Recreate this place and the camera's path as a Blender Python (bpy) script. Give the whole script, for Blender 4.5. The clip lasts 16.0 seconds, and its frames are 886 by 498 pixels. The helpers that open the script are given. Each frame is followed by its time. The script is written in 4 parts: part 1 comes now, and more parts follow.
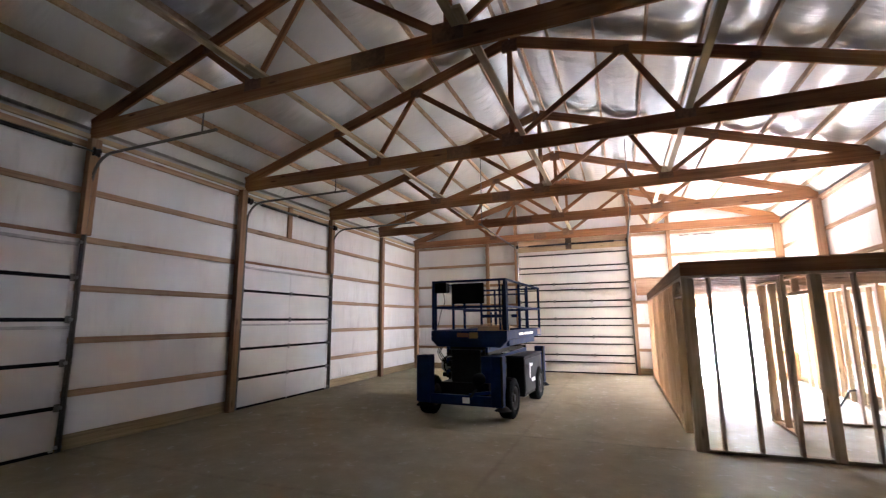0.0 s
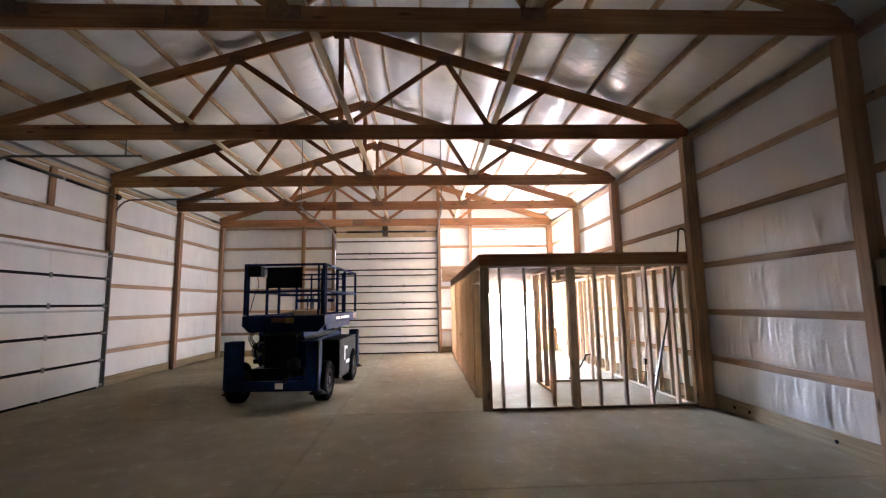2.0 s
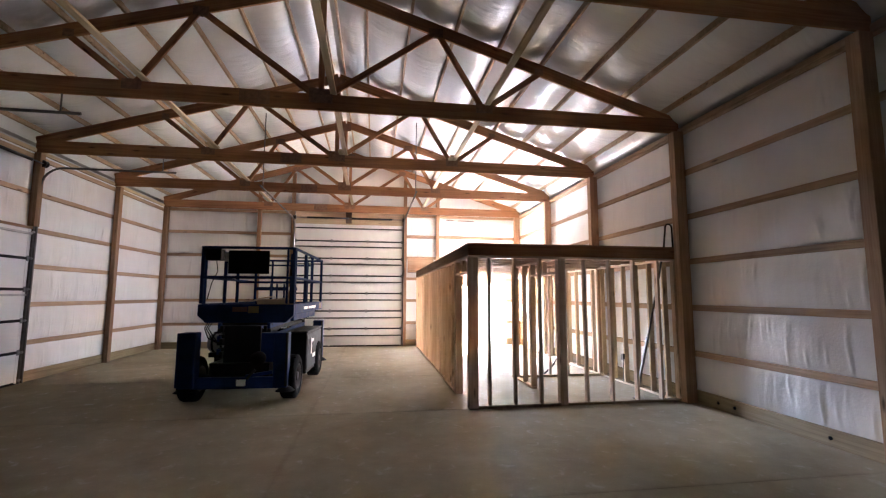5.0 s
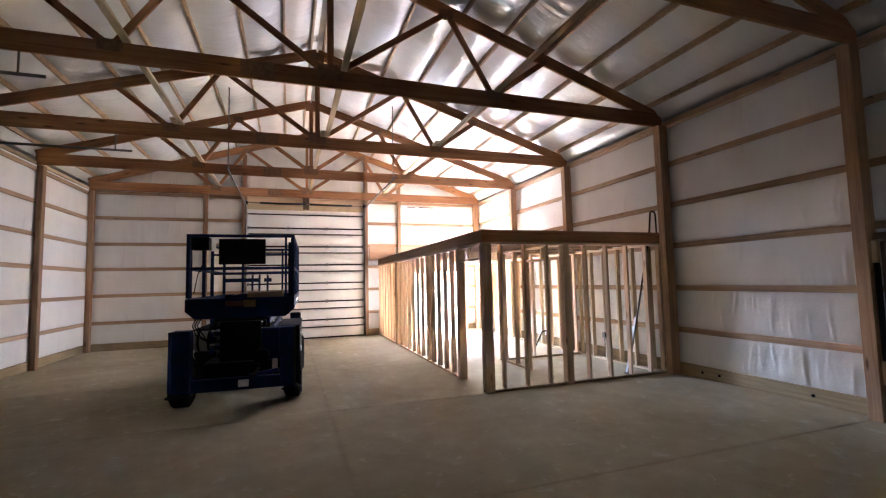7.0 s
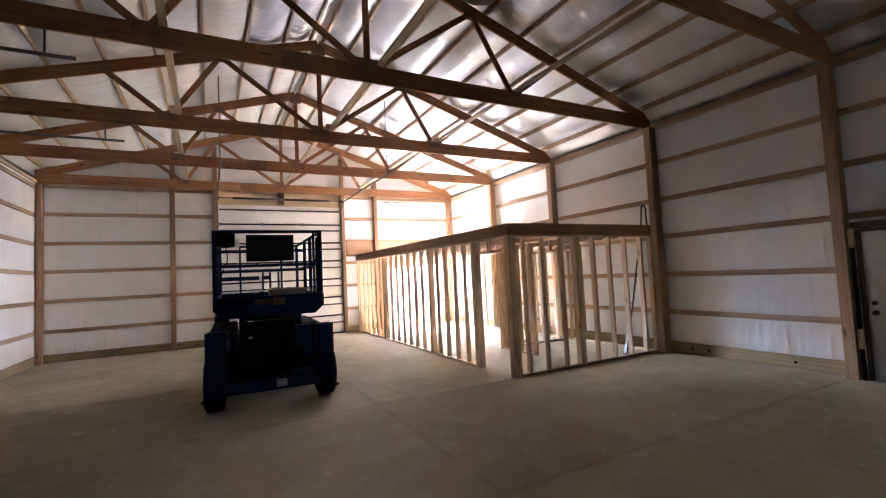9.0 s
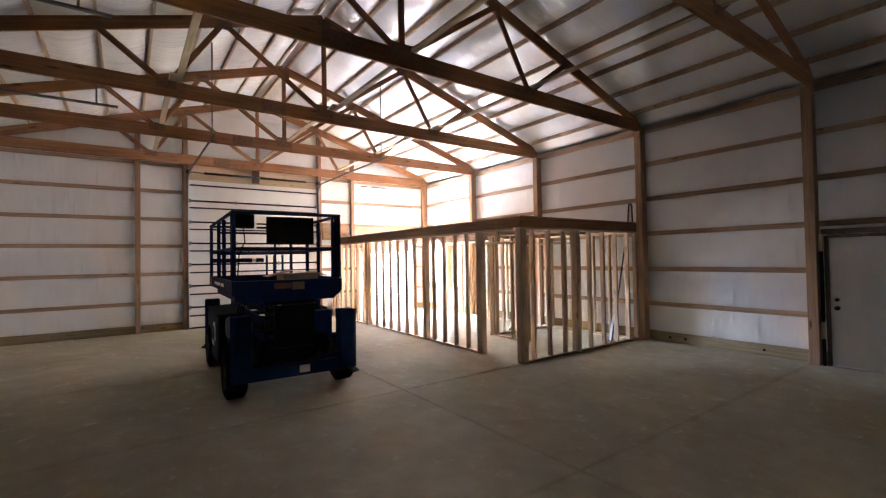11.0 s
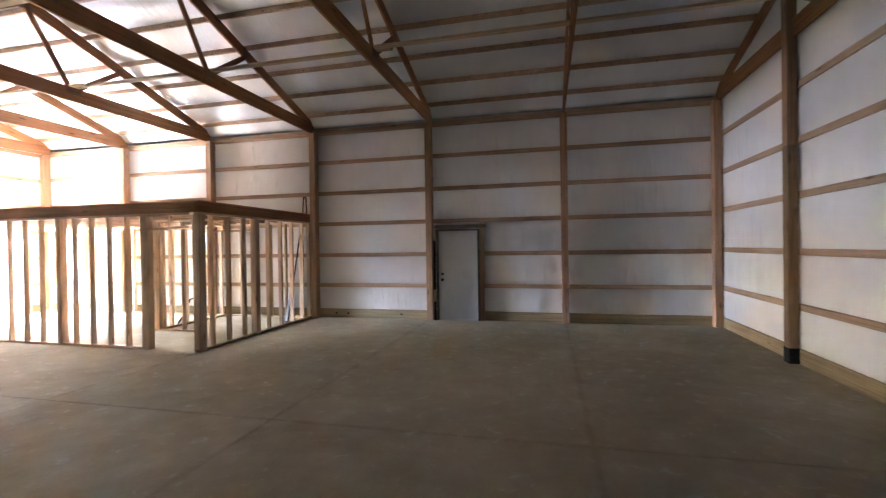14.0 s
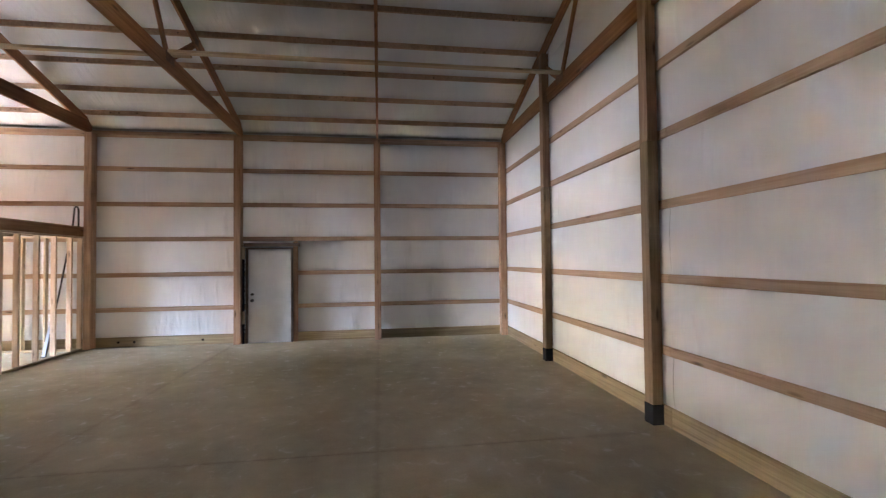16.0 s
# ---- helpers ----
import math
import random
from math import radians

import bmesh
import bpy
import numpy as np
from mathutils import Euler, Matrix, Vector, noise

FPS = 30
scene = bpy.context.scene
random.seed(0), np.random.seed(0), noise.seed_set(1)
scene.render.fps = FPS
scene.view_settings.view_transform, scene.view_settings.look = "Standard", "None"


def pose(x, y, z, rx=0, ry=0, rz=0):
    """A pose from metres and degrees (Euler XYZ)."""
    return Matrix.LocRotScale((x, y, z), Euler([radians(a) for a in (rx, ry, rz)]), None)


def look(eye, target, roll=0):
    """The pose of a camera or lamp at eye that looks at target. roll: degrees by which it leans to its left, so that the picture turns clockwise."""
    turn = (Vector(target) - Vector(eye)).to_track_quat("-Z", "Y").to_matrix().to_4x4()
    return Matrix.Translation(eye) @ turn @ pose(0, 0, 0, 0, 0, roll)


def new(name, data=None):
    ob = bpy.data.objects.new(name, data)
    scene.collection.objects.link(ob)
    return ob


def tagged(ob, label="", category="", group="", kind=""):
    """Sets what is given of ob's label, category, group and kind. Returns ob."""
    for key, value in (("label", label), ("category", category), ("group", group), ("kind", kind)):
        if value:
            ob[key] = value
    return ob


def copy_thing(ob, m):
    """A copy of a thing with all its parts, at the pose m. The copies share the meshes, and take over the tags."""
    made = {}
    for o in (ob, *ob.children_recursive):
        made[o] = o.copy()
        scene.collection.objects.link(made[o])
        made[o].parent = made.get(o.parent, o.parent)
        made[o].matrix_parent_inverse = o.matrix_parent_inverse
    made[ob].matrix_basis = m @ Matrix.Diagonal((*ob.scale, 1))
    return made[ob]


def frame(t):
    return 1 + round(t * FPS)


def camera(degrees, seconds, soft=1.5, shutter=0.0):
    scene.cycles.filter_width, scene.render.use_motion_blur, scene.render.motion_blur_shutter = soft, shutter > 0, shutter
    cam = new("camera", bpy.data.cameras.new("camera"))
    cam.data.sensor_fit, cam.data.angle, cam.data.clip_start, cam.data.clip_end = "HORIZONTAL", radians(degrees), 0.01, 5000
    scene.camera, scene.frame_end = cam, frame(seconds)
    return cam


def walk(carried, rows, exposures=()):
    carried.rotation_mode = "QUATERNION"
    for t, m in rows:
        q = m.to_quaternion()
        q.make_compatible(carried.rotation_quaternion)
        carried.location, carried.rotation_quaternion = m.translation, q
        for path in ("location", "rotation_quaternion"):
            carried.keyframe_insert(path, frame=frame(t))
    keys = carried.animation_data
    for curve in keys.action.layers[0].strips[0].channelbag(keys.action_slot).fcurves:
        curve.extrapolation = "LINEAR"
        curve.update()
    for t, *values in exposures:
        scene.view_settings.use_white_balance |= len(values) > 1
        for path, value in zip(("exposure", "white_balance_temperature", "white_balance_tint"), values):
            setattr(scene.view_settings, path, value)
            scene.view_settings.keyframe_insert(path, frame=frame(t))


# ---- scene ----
cam = camera(90.1, 16.0, soft=1.2, shutter=0.3)
PATH = [
    (0, (0.427, 0.179, 1.690), (-0.300, 2.014, 2.010), -0.48),
    (0.5, (0.532, 0.140, 1.675), (-0.032, 2.031, 1.997), -1.18),
    (1, (0.510, 0.080, 1.695), (0.152, 2.024, 1.999), -1.77),
    (1.5, (0.424, -0.046, 1.682), (0.332, 1.933, 1.953), -1.25),
    (2, (0.346, -0.101, 1.683), (0.427, 1.882, 1.925), -0.96),
    (2.5, (0.356, -0.085, 1.679), (0.532, 1.895, 1.901), -0.74),
    (3, (0.393, 0.025, 1.672), (0.659, 1.995, 1.891), -0.19),
    (3.5, (0.410, 0.170, 1.678), (0.693, 2.138, 1.894), -0.01),
    (4, (0.293, 0.271, 1.665), (0.581, 2.238, 1.880), 0.29),
    (4.5, (0.041, 0.364, 1.673), (0.337, 2.331, 1.887), 0.16),
    (5, (-0.196, 0.442, 1.657), (0.112, 2.408, 1.866), 0.19),
    (7.5, (-1.926, 0.915, 1.695), (-1.199, 2.774, 1.832), -1.88),
    (8, (-2.261, 0.979, 1.719), (-1.504, 2.825, 1.862), -2.47),
    (8.5, (-2.597, 1.173, 1.680), (-1.795, 3.000, 1.813), -2.71),
    (9, (-2.998, 1.253, 1.684), (-2.062, 3.017, 1.799), -2.79),
    (11.3, (-4.200, 1.976, 1.766), (-2.947, 3.534, 1.801), -0.03),
    (11.5, (-4.279, 2.078, 1.677), (-2.938, 3.561, 1.731), 0.63),
    (12, (-4.434, 2.066, 1.670), (-2.920, 3.373, 1.715), 0.80),
    (12.5, (-4.506, 1.945, 1.647), (-2.878, 3.106, 1.695), 1.10),
    (13, (-4.542, 1.751, 1.621), (-2.786, 2.707, 1.658), 0.71),
    (13.5, (-4.646, 1.620, 1.681), (-2.783, 2.348, 1.691), -0.87),
    (14, (-4.812, 1.498, 1.656), (-2.866, 1.961, 1.642), -0.86),
    (14.5, (-4.944, 1.339, 1.708), (-2.968, 1.650, 1.673), -0.79),
    (15, (-5.044, 1.161, 1.702), (-3.052, 1.331, 1.685), -0.52),
    (15.5, (-5.123, 1.067, 1.738), (-3.125, 0.981, 1.780), -0.42),
    (16, (-5.118, 1.137, 1.722), (-3.140, 0.849, 1.771), -0.61),
]
walk(cam, [(t, look(eye, target, roll)) for t, eye, target, roll in PATH],
     exposures=[(0.0, 6.83, 5880, 19), (1.5, 6.68, 6050, 20), (5.0, 6.58, 6050, 22), (9.0, 6.62, 6050, 21), (11.5, 6.46, 6000, 20), (12.5, 6.38, 5980, 19), (13.2, 6.68, 5980, 19), (14.0, 7.20, 5980, 19), (14.5, 7.33, 6000, 18), (15.0, 7.63, 5980, 18), (16.0, 7.80, 5960, 19)])

# ---- world, sun and light ----
world = bpy.data.worlds.new("sky")
scene.world = world
world.use_nodes = True
wn = world.node_tree.nodes
sky = wn.new("ShaderNodeTexSky")
sky.sky_type = 'NISHITA'
sky.sun_disc = False
sky.sun_elevation = radians(38)
sky.sun_rotation = radians(20)
world.node_tree.links.new(sky.outputs[0], wn["Background"].inputs[0])
wn["Background"].inputs[1].default_value = 0.15

sun = new("sun", bpy.data.lights.new("sun", 'SUN'))
sun.data.energy = 5.0
sun.data.angle = radians(0.5)
sun.data.color = (1.0, 0.992, 0.98)
sun.matrix_basis = look((3.0 + 6.8, 13.5 + 18.8, 15.6), (3.0, 13.5, 0))


def window_light(name, x, y, z, w, h, aim, watts, colour=(1.0, 0.97, 0.93)):
    """Daylight that enters through one opening."""
    ob = new(name, bpy.data.lights.new(name, 'AREA'))
    ob.data.shape = 'RECTANGLE'
    ob.data.size, ob.data.size_y, ob.data.energy, ob.data.color = w, h, watts, colour
    ob.matrix_basis = look((x, y, z), aim)
    return ob


# ---- plan, in metres ----
XL, XR, YB, YF = -6.69, 4.84, -1.76, 15.34     # inner faces of the wall girts
POST = 0.14
LINES = [1.15, 4.02, 6.95, 9.86, 12.50]        # truss lines
RIDGE_X, RIDGE_Z, SLOPE = -1.02, 6.46, 0.312    # top edge of the top chords
CHORD_Z0, CHORD_Z1 = 4.375, 4.625
GIRTS = [0.76, 1.475, 2.215, 2.945, 3.68, 4.38]
OUT = 0.17                                     # depth of a wall behind the girts

SKYLIGHT = (0.62, 0.78, 1.0)
window_light("doorway_light", 3.33, YF + 0.12, 1.03, 1.80, 1.96, (3.7, 2.0, 15.5), 10.0, (0.84, 0.89, 1.0)).data.spread = radians(90)
window_light("doorway_sky", 3.33, YF + 0.14, 1.05, 1.80, 1.90, (4.85, 6.3, -0.1), 0.6, SKYLIGHT).data.spread = radians(18)
window_light("doorway_downlight", 3.33, YF + 0.13, 1.05, 1.80, 1.90, (3.3, 12.0, -0.9), 2.7, SKYLIGHT).data.spread = radians(48)
window_light("window_light", XR + 0.12, 14.32, 1.50, 0.96, 1.24, (-10, 14.32, 6.0), 2.2, (0.78, 0.88, 1.0))


def roof_z(x):
    return RIDGE_Z - SLOPE * abs(x - RIDGE_X)


# ---- materials ----
def material(name):
    m = bpy.data.materials.new(name)
    m.use_nodes = True
    nt = m.node_tree
    return m, nt, nt.nodes["Principled BSDF"]


def node(nt, kind, **values):
    n = nt.nodes.new(kind)
    for k, v in values.items():
        n.inputs[k.replace("_", " ")].default_value = v
    return n


def ramp(nt, fac, stops):
    r = nt.nodes.new("ShaderNodeValToRGB")
    el = r.color_ramp.elements
    while len(el) < len(stops):
        el.new(0.5)
    for e, (p, c) in zip(el, stops):
        e.position, e.color = p, (*c, 1)
    nt.links.new(fac, r.inputs[0])
    return r.outputs[0]


def mixc(nt, fac, a, b, mode='MIX'):
    n = nt.nodes.new("ShaderNodeMix")
    n.data_type, n.blend_type = 'RGBA', mode
    for sock, v in ((n.inputs[0], fac), (n.inputs[6], a), (n.inputs[7], b)):
        if hasattr(v, "links"):
            nt.links.new(v, sock)
        elif isinstance(v, (int, float)):
            sock.default_value = v
        else:
            sock.default_value = (*v, 1)
    return n.outputs[2]


def coords(nt, scale=(1, 1, 1), shuffle=True):
    tc = nt.nodes.new("ShaderNodeTexCoord")
    mp = nt.nodes.new("ShaderNodeMapping")
    mp.inputs["Scale"].default_value = scale
    nt.links.new(tc.outputs["Object"], mp.inputs["Vector"])
    if shuffle:
        info = nt.nodes.new("ShaderNodeObjectInfo")
        mul = nt.nodes.new("ShaderNodeVectorMath")
        mul.operation = 'SCALE'
        mul.inputs[0].default_value = (37.0, 53.0, 71.0)
        nt.links.new(info.outputs["Random"], mul.inputs["Scale"])
        nt.links.new(mul.outputs[0], mp.inputs["Location"])
    return mp.outputs[0]


def noise_tex(nt, vec, scale, detail=4.0, rough=0.55, distortion=0.0):
    n = node(nt, "ShaderNodeTexNoise", Scale=scale, Detail=detail, Roughness=rough, Distortion=distortion)
    nt.links.new(vec, n.inputs["Vector"])
    return n.outputs["Fac"]


def bump(nt, bsdf, height, strength, dist=0.01):
    b = node(nt, "ShaderNodeBump", Strength=strength, Distance=dist)
    nt.links.new(height, b.inputs["Height"])
    nt.links.new(b.outputs[0], bsdf.inputs["Normal"])


def lumber(name, dark, mid, light, rough=0.72):
    """Sawn softwood: grain along the local x axis, knots, and a tone of its own for each board."""
    m, nt, b = material(name)
    grain = noise_tex(nt, coords(nt, (0.9, 26, 26)), 1.0, 6, 0.62, 0.6)
    broad = noise_tex(nt, coords(nt, (0.7, 3, 3)), 1.3, 3, 0.5)
    col = ramp(nt, grain, [(0.25, dark), (0.5, mid), (0.78, light)])
    col = mixc(nt, 0.55, col, ramp(nt, broad, [(0.3, (0.62, 0.60, 0.58)), (0.7, (1.0, 1.0, 1.0))]), 'MULTIPLY')
    info = nt.nodes.new("ShaderNodeObjectInfo")
    tone = ramp(nt, info.outputs["Random"], [(0.0, (0.72, 0.68, 0.62)), (0.5, (0.95, 0.92, 0.88)), (1.0, (1.08, 1.06, 1.04))])
    col = mixc(nt, 0.8, col, tone, 'MULTIPLY')
    vor = node(nt, "ShaderNodeTexVoronoi", Scale=1.0)
    nt.links.new(coords(nt, (1.6, 7.0, 7.0)), vor.inputs["Vector"])
    knot = ramp(nt, vor.outputs["Distance"], [(0.05, (1, 1, 1)), (0.16, (0, 0, 0))])
    col = mixc(nt, knot, col, tuple(c * 0.45 for c in dark))
    nt.links.new(col, b.inputs["Base Color"])
    b.inputs["Roughness"].default_value = rough
    b.inputs["Specular IOR Level"].default_value = 0.25
    bump(nt, b, grain, 0.25, 0.004)
    return m


WOOD = lumber("sawn_pine", (0.34, 0.225, 0.14), (0.49, 0.345, 0.23), (0.61, 0.46, 0.325))
TRUSS_WOOD = lumber("truss_pine", (0.235, 0.10, 0.045), (0.37, 0.18, 0.085), (0.49, 0.265, 0.14))
POST_WOOD = lumber("treated_post", (0.25, 0.145, 0.08), (0.40, 0.245, 0.15), (0.51, 0.335, 0.22))
TREATED_POST = lumber("treated_post_foot", (0.17, 0.11, 0.06), (0.27, 0.18, 0.105), (0.36, 0.25, 0.155))
STUD_WOOD = lumber("stud_pine", (0.49, 0.33, 0.21), (0.655, 0.48, 0.33), (0.755, 0.60, 0.45))
SKIRT_WOOD = lumber("treated_skirt", (0.24, 0.18, 0.10), (0.36, 0.28, 0.16), (0.47, 0.38, 0.23))
PALE_WOOD = lumber("pale_brace", (0.50, 0.38, 0.23), (0.63, 0.50, 0.33), (0.72, 0.60, 0.43))


def vinyl(name, streak, gloss=0.27, wrinkle=0.4, calm=0.3):
    """White vinyl facing of fibreglass blanket: glossy, wrinkled, slightly dusty."""
    m, nt, b = material(name)
    wide = noise_tex(nt, coords(nt, (1, 1, 1)), 1.7, 3)
    crease = noise_tex(nt, coords(nt, streak), 1.0, 2, 0.5)
    fine = noise_tex(nt, coords(nt, (1, 1, 1)), 38.0, 2)
    col = ramp(nt, wide, [(0.3, (0.752, 0.742, 0.725)), (0.7, (0.797, 0.787, 0.77))])
    nt.links.new(col, b.inputs["Base Color"])
    rr = ramp(nt, wide, [(0.3, (gloss * 0.9,) * 3), (0.7, (gloss * 1.1,) * 3)])
    nt.links.new(rr, b.inputs["Roughness"])
    total = nt.nodes.new("ShaderNodeMath")
    total.operation = 'MULTIPLY_ADD'
    total.inputs[1].default_value = 0.08
    patch = ramp(nt, noise_tex(nt, coords(nt, (1, 1, 1)), 0.9, 2), [(0.44, (calm,) * 3), (0.64, (1.0,) * 3)])
    folds = nt.nodes.new("ShaderNodeMath")
    folds.operation = 'MULTIPLY'
    nt.links.new(crease, folds.inputs[0])
    nt.links.new(patch, folds.inputs[1])
    nt.links.new(fine, total.inputs[0])
    nt.links.new(folds.outputs[0], total.inputs[2])
    bump(nt, b, total.outputs[0], wrinkle, 0.03)
    return m


WALL_VINYL = vinyl("wall_vinyl", (5.0, 5.0, 1.3), 0.36, 0.85, 0.12)
ROOF_VINYL = vinyl("roof_vinyl", (1.6, 9.0, 1.6), 0.24, 0.85, 0.6)


def plain(name, colour, rough=0.5, metal=0.0, spread=0.12, scale=6.0, relief=0.0, shine=0.5):
    """Painted or metal surface with faint blotches and a broken-up gloss."""
    m, nt, b = material(name)
    n = noise_tex(nt, coords(nt), scale, 5, 0.6)
    lo = tuple(c * (1 - spread) for c in colour)
    hi = tuple(min(1, c * (1 + spread)) for c in colour)
    nt.links.new(ramp(nt, n, [(0.3, lo), (0.7, hi)]), b.inputs["Base Color"])
    r = ramp(nt, n, [(0.3, (rough * 0.85,) * 3), (0.7, (min(1, rough * 1.15),) * 3)])
    nt.links.new(r, b.inputs["Roughness"])
    b.inputs["Metallic"].default_value = metal
    b.inputs["Specular IOR Level"].default_value = shine
    if relief:
        bump(nt, b, noise_tex(nt, coords(nt), scale * 12, 3), relief, 0.003)
    return m


def concrete():
    """Trowelled slab, dusty and tan, with blotches, dirt along the sawn joints and a few smooth patches."""
    m, nt, b = material("dusty_concrete")
    geo = nt.nodes.new("ShaderNodeNewGeometry")
    v = geo.outputs["Position"]
    big = noise_tex(nt, v, 0.55, 5, 0.6, 0.4)
    mid = noise_tex(nt, v, 3.2, 6, 0.65)
    patch = noise_tex(nt, v, 6.5, 4, 0.6, 0.8)
    fine = noise_tex(nt, v, 60, 3, 0.7)
    col = ramp(nt, big, [(0.3, (0.29, 0.244, 0.160)), (0.55, (0.36, 0.305, 0.208)), (0.75, (0.43, 0.369, 0.263))])
    col = mixc(nt, 0.38, col, ramp(nt, mid, [(0.3, (0.66, 0.65, 0.62)), (0.7, (1.12, 1.12, 1.12))]), 'MULTIPLY')
    col = mixc(nt, 0.25, col, ramp(nt, fine, [(0.3, (0.7, 0.7, 0.7)), (0.7, (1.1, 1.1, 1.1))]), 'MULTIPLY')
    axes = nt.nodes.new("ShaderNodeSeparateXYZ")
    nt.links.new(v, axes.inputs[0])

    def math_node(op, x, y):
        n = nt.nodes.new("ShaderNodeMath")
        n.operation = op
        for k, value in enumerate((x, y)):
            if isinstance(value, (int, float)):
                n.inputs[k].default_value = value
            else:
                nt.links.new(value, n.inputs[k])
        return n.outputs[0]

    near = math_node('ABSOLUTE', math_node('ADD', axes.outputs[0], 1.045), 0)
    for y in (1.16, 4.13, 7.0, 9.8, 12.5):
        near = math_node('MINIMUM', near, math_node('ABSOLUTE', math_node('SUBTRACT', axes.outputs[1], y), 0))
    near = math_node('ADD', near, math_node('MULTIPLY', math_node('SUBTRACT', mid, 0.5), 0.16))
    col = mixc(nt, ramp(nt, near, [(0.0, (0.22, 0.22, 0.22)), (0.05, (0, 0, 0))]), col, (0.17, 0.135, 0.095))
    nt.links.new(col, b.inputs["Base Color"])
    nt.links.new(ramp(nt, patch, [(0.58, (0.92,) * 3), (0.70, (0.4,) * 3)]), b.inputs["Roughness"])
    nt.links.new(ramp(nt, patch, [(0.58, (0.05,) * 3), (0.70, (0.35,) * 3)]), b.inputs["Specular IOR Level"])
    bump(nt, b, fine, 0.25, 0.003)
    return m


CONCRETE = concrete()
DOOR_WHITE = plain("door_white_steel", (0.74, 0.73, 0.72), 0.42, 0, 0.05, 2.0, 0.05)
GAP_BLACK = plain("black_seal", (0.012, 0.012, 0.013), 0.85, shine=0.08)
# near-black colour that carries the shade of backlit struts
STRUT_DARK = plain("shaded_strut", (0.035, 0.034, 0.034), 0.75, 0, 0.2, 8, shine=0.1)
HINGE_GREY = plain("weathered_hinge", (0.20, 0.20, 0.20), 0.5, 0.6, 0.2, 12)
GALV = plain("galvanized_steel", (0.46, 0.46, 0.46), 0.38, 0.85, 0.2, 9)
DARK_STEEL = plain("dark_track_steel", (0.16, 0.15, 0.145), 0.45, 0.8, 0.2, 8)
PLATE = plain("nail_plate_steel", (0.22, 0.125, 0.075), 0.7, 0.1, 0.3, 20, shine=0.2)
SPRING = plain("oiled_spring", (0.02, 0.02, 0.02), 0.45, 0.6)
SIDING = plain("outer_siding", (0.42, 0.40, 0.37), 0.5)
ENTRY_WHITE = plain("entry_door_white", (0.66, 0.66, 0.65), 0.62, 0, 0.05, 3)
BRONZE = plain("dark_bronze", (0.035, 0.03, 0.028), 0.35, 0.8)
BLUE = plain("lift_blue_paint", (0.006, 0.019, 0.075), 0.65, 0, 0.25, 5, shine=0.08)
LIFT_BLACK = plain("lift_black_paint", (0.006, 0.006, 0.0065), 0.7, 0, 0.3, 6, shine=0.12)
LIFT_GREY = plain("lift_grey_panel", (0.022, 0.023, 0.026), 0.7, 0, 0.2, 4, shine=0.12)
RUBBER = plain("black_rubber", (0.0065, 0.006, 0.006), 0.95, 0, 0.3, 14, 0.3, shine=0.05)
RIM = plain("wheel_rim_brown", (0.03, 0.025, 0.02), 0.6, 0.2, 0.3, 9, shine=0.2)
TANK = plain("tank_grey_paint", (0.22, 0.22, 0.21), 0.5, 0.1, 0.15, 9)
ALU = plain("sheen_bar_metal", (0.42, 0.46, 0.52), 0.5, 0.7, 0.06)
LABEL_WHITE = plain("white_decal", (0.75, 0.75, 0.74), 0.5)
LABEL_ORANGE = plain("orange_decal", (0.10, 0.035, 0.02), 0.5)
LABEL_YELLOW = plain("yellow_decal", (0.15, 0.10, 0.035), 0.5)
CARD = plain("brown_cardboard", (0.42, 0.30, 0.19), 0.85, 0, 0.12, 5)
BROWN_BOARD = plain("weathered_dark_board", (0.08, 0.05, 0.032), 0.8, 0, 0.3, 7)
GROUND = plain("sunlit_gravel", (0.34, 0.33, 0.305), 0.9, 0, 0.3, 3, 0.4)


def glass():
    m, nt, b = material("clear_glass")
    b.inputs["Base Color"].default_value = (1, 1, 1, 1)
    b.inputs["Roughness"].default_value = 0.02
    b.inputs["Transmission Weight"].default_value = 1.0
    b.inputs["IOR"].default_value = 1.45
    return m


GLASS = glass()


# ---- building helpers ----
def world_of(ob):
    return ob.matrix_basis if ob.parent is None else world_of(ob.parent) @ ob.matrix_basis


def part(name, data, mat, parent=None, m=None, label=""):
    """One mesh object (from a bmesh or shared mesh) at the world pose m, under parent."""
    if isinstance(data, bmesh.types.BMesh):
        me = bpy.data.meshes.new(name)
        data.to_mesh(me)
        data.free()
    else:
        me = data
    if mat is not None and not me.materials:
        me.materials.append(mat)
    ob = new(name, me)
    m = m or Matrix.Identity(4)
    if parent is not None:
        ob.parent = parent
        ob.matrix_basis = world_of(parent).inverted() @ m
    else:
        ob.matrix_basis = m
    if label:
        tagged(ob, label)
    return ob


def thing(name, x, y, z, label, category, group="", kind=""):
    ob = new(name)
    ob.matrix_basis = pose(x, y, z)
    ob.empty_display_size = 0.1
    return tagged(ob, label, category, group, kind)


BOXES = {}


def box_mesh(sx, sy, sz, bevel, mat):
    """A box with eased edges, centred on its origin, shared by all boxes of that size."""
    key = (round(sx, 3), round(sy, 3), round(sz, 3), bevel, mat.name)
    if key not in BOXES:
        bm = bmesh.new()
        bmesh.ops.create_cube(bm, size=1.0, matrix=Matrix.Diagonal((sx, sy, sz, 1)))
        if bevel:
            bmesh.ops.bevel(bm, geom=bm.edges[:], offset=min(bevel, 0.3 * min(sx, sy, sz)), segments=1, affect='EDGES')
        me = bpy.data.meshes.new("board")
        bm.to_mesh(me)
        bm.free()
        me.materials.append(mat)
        BOXES[key] = me
    return BOXES[key]


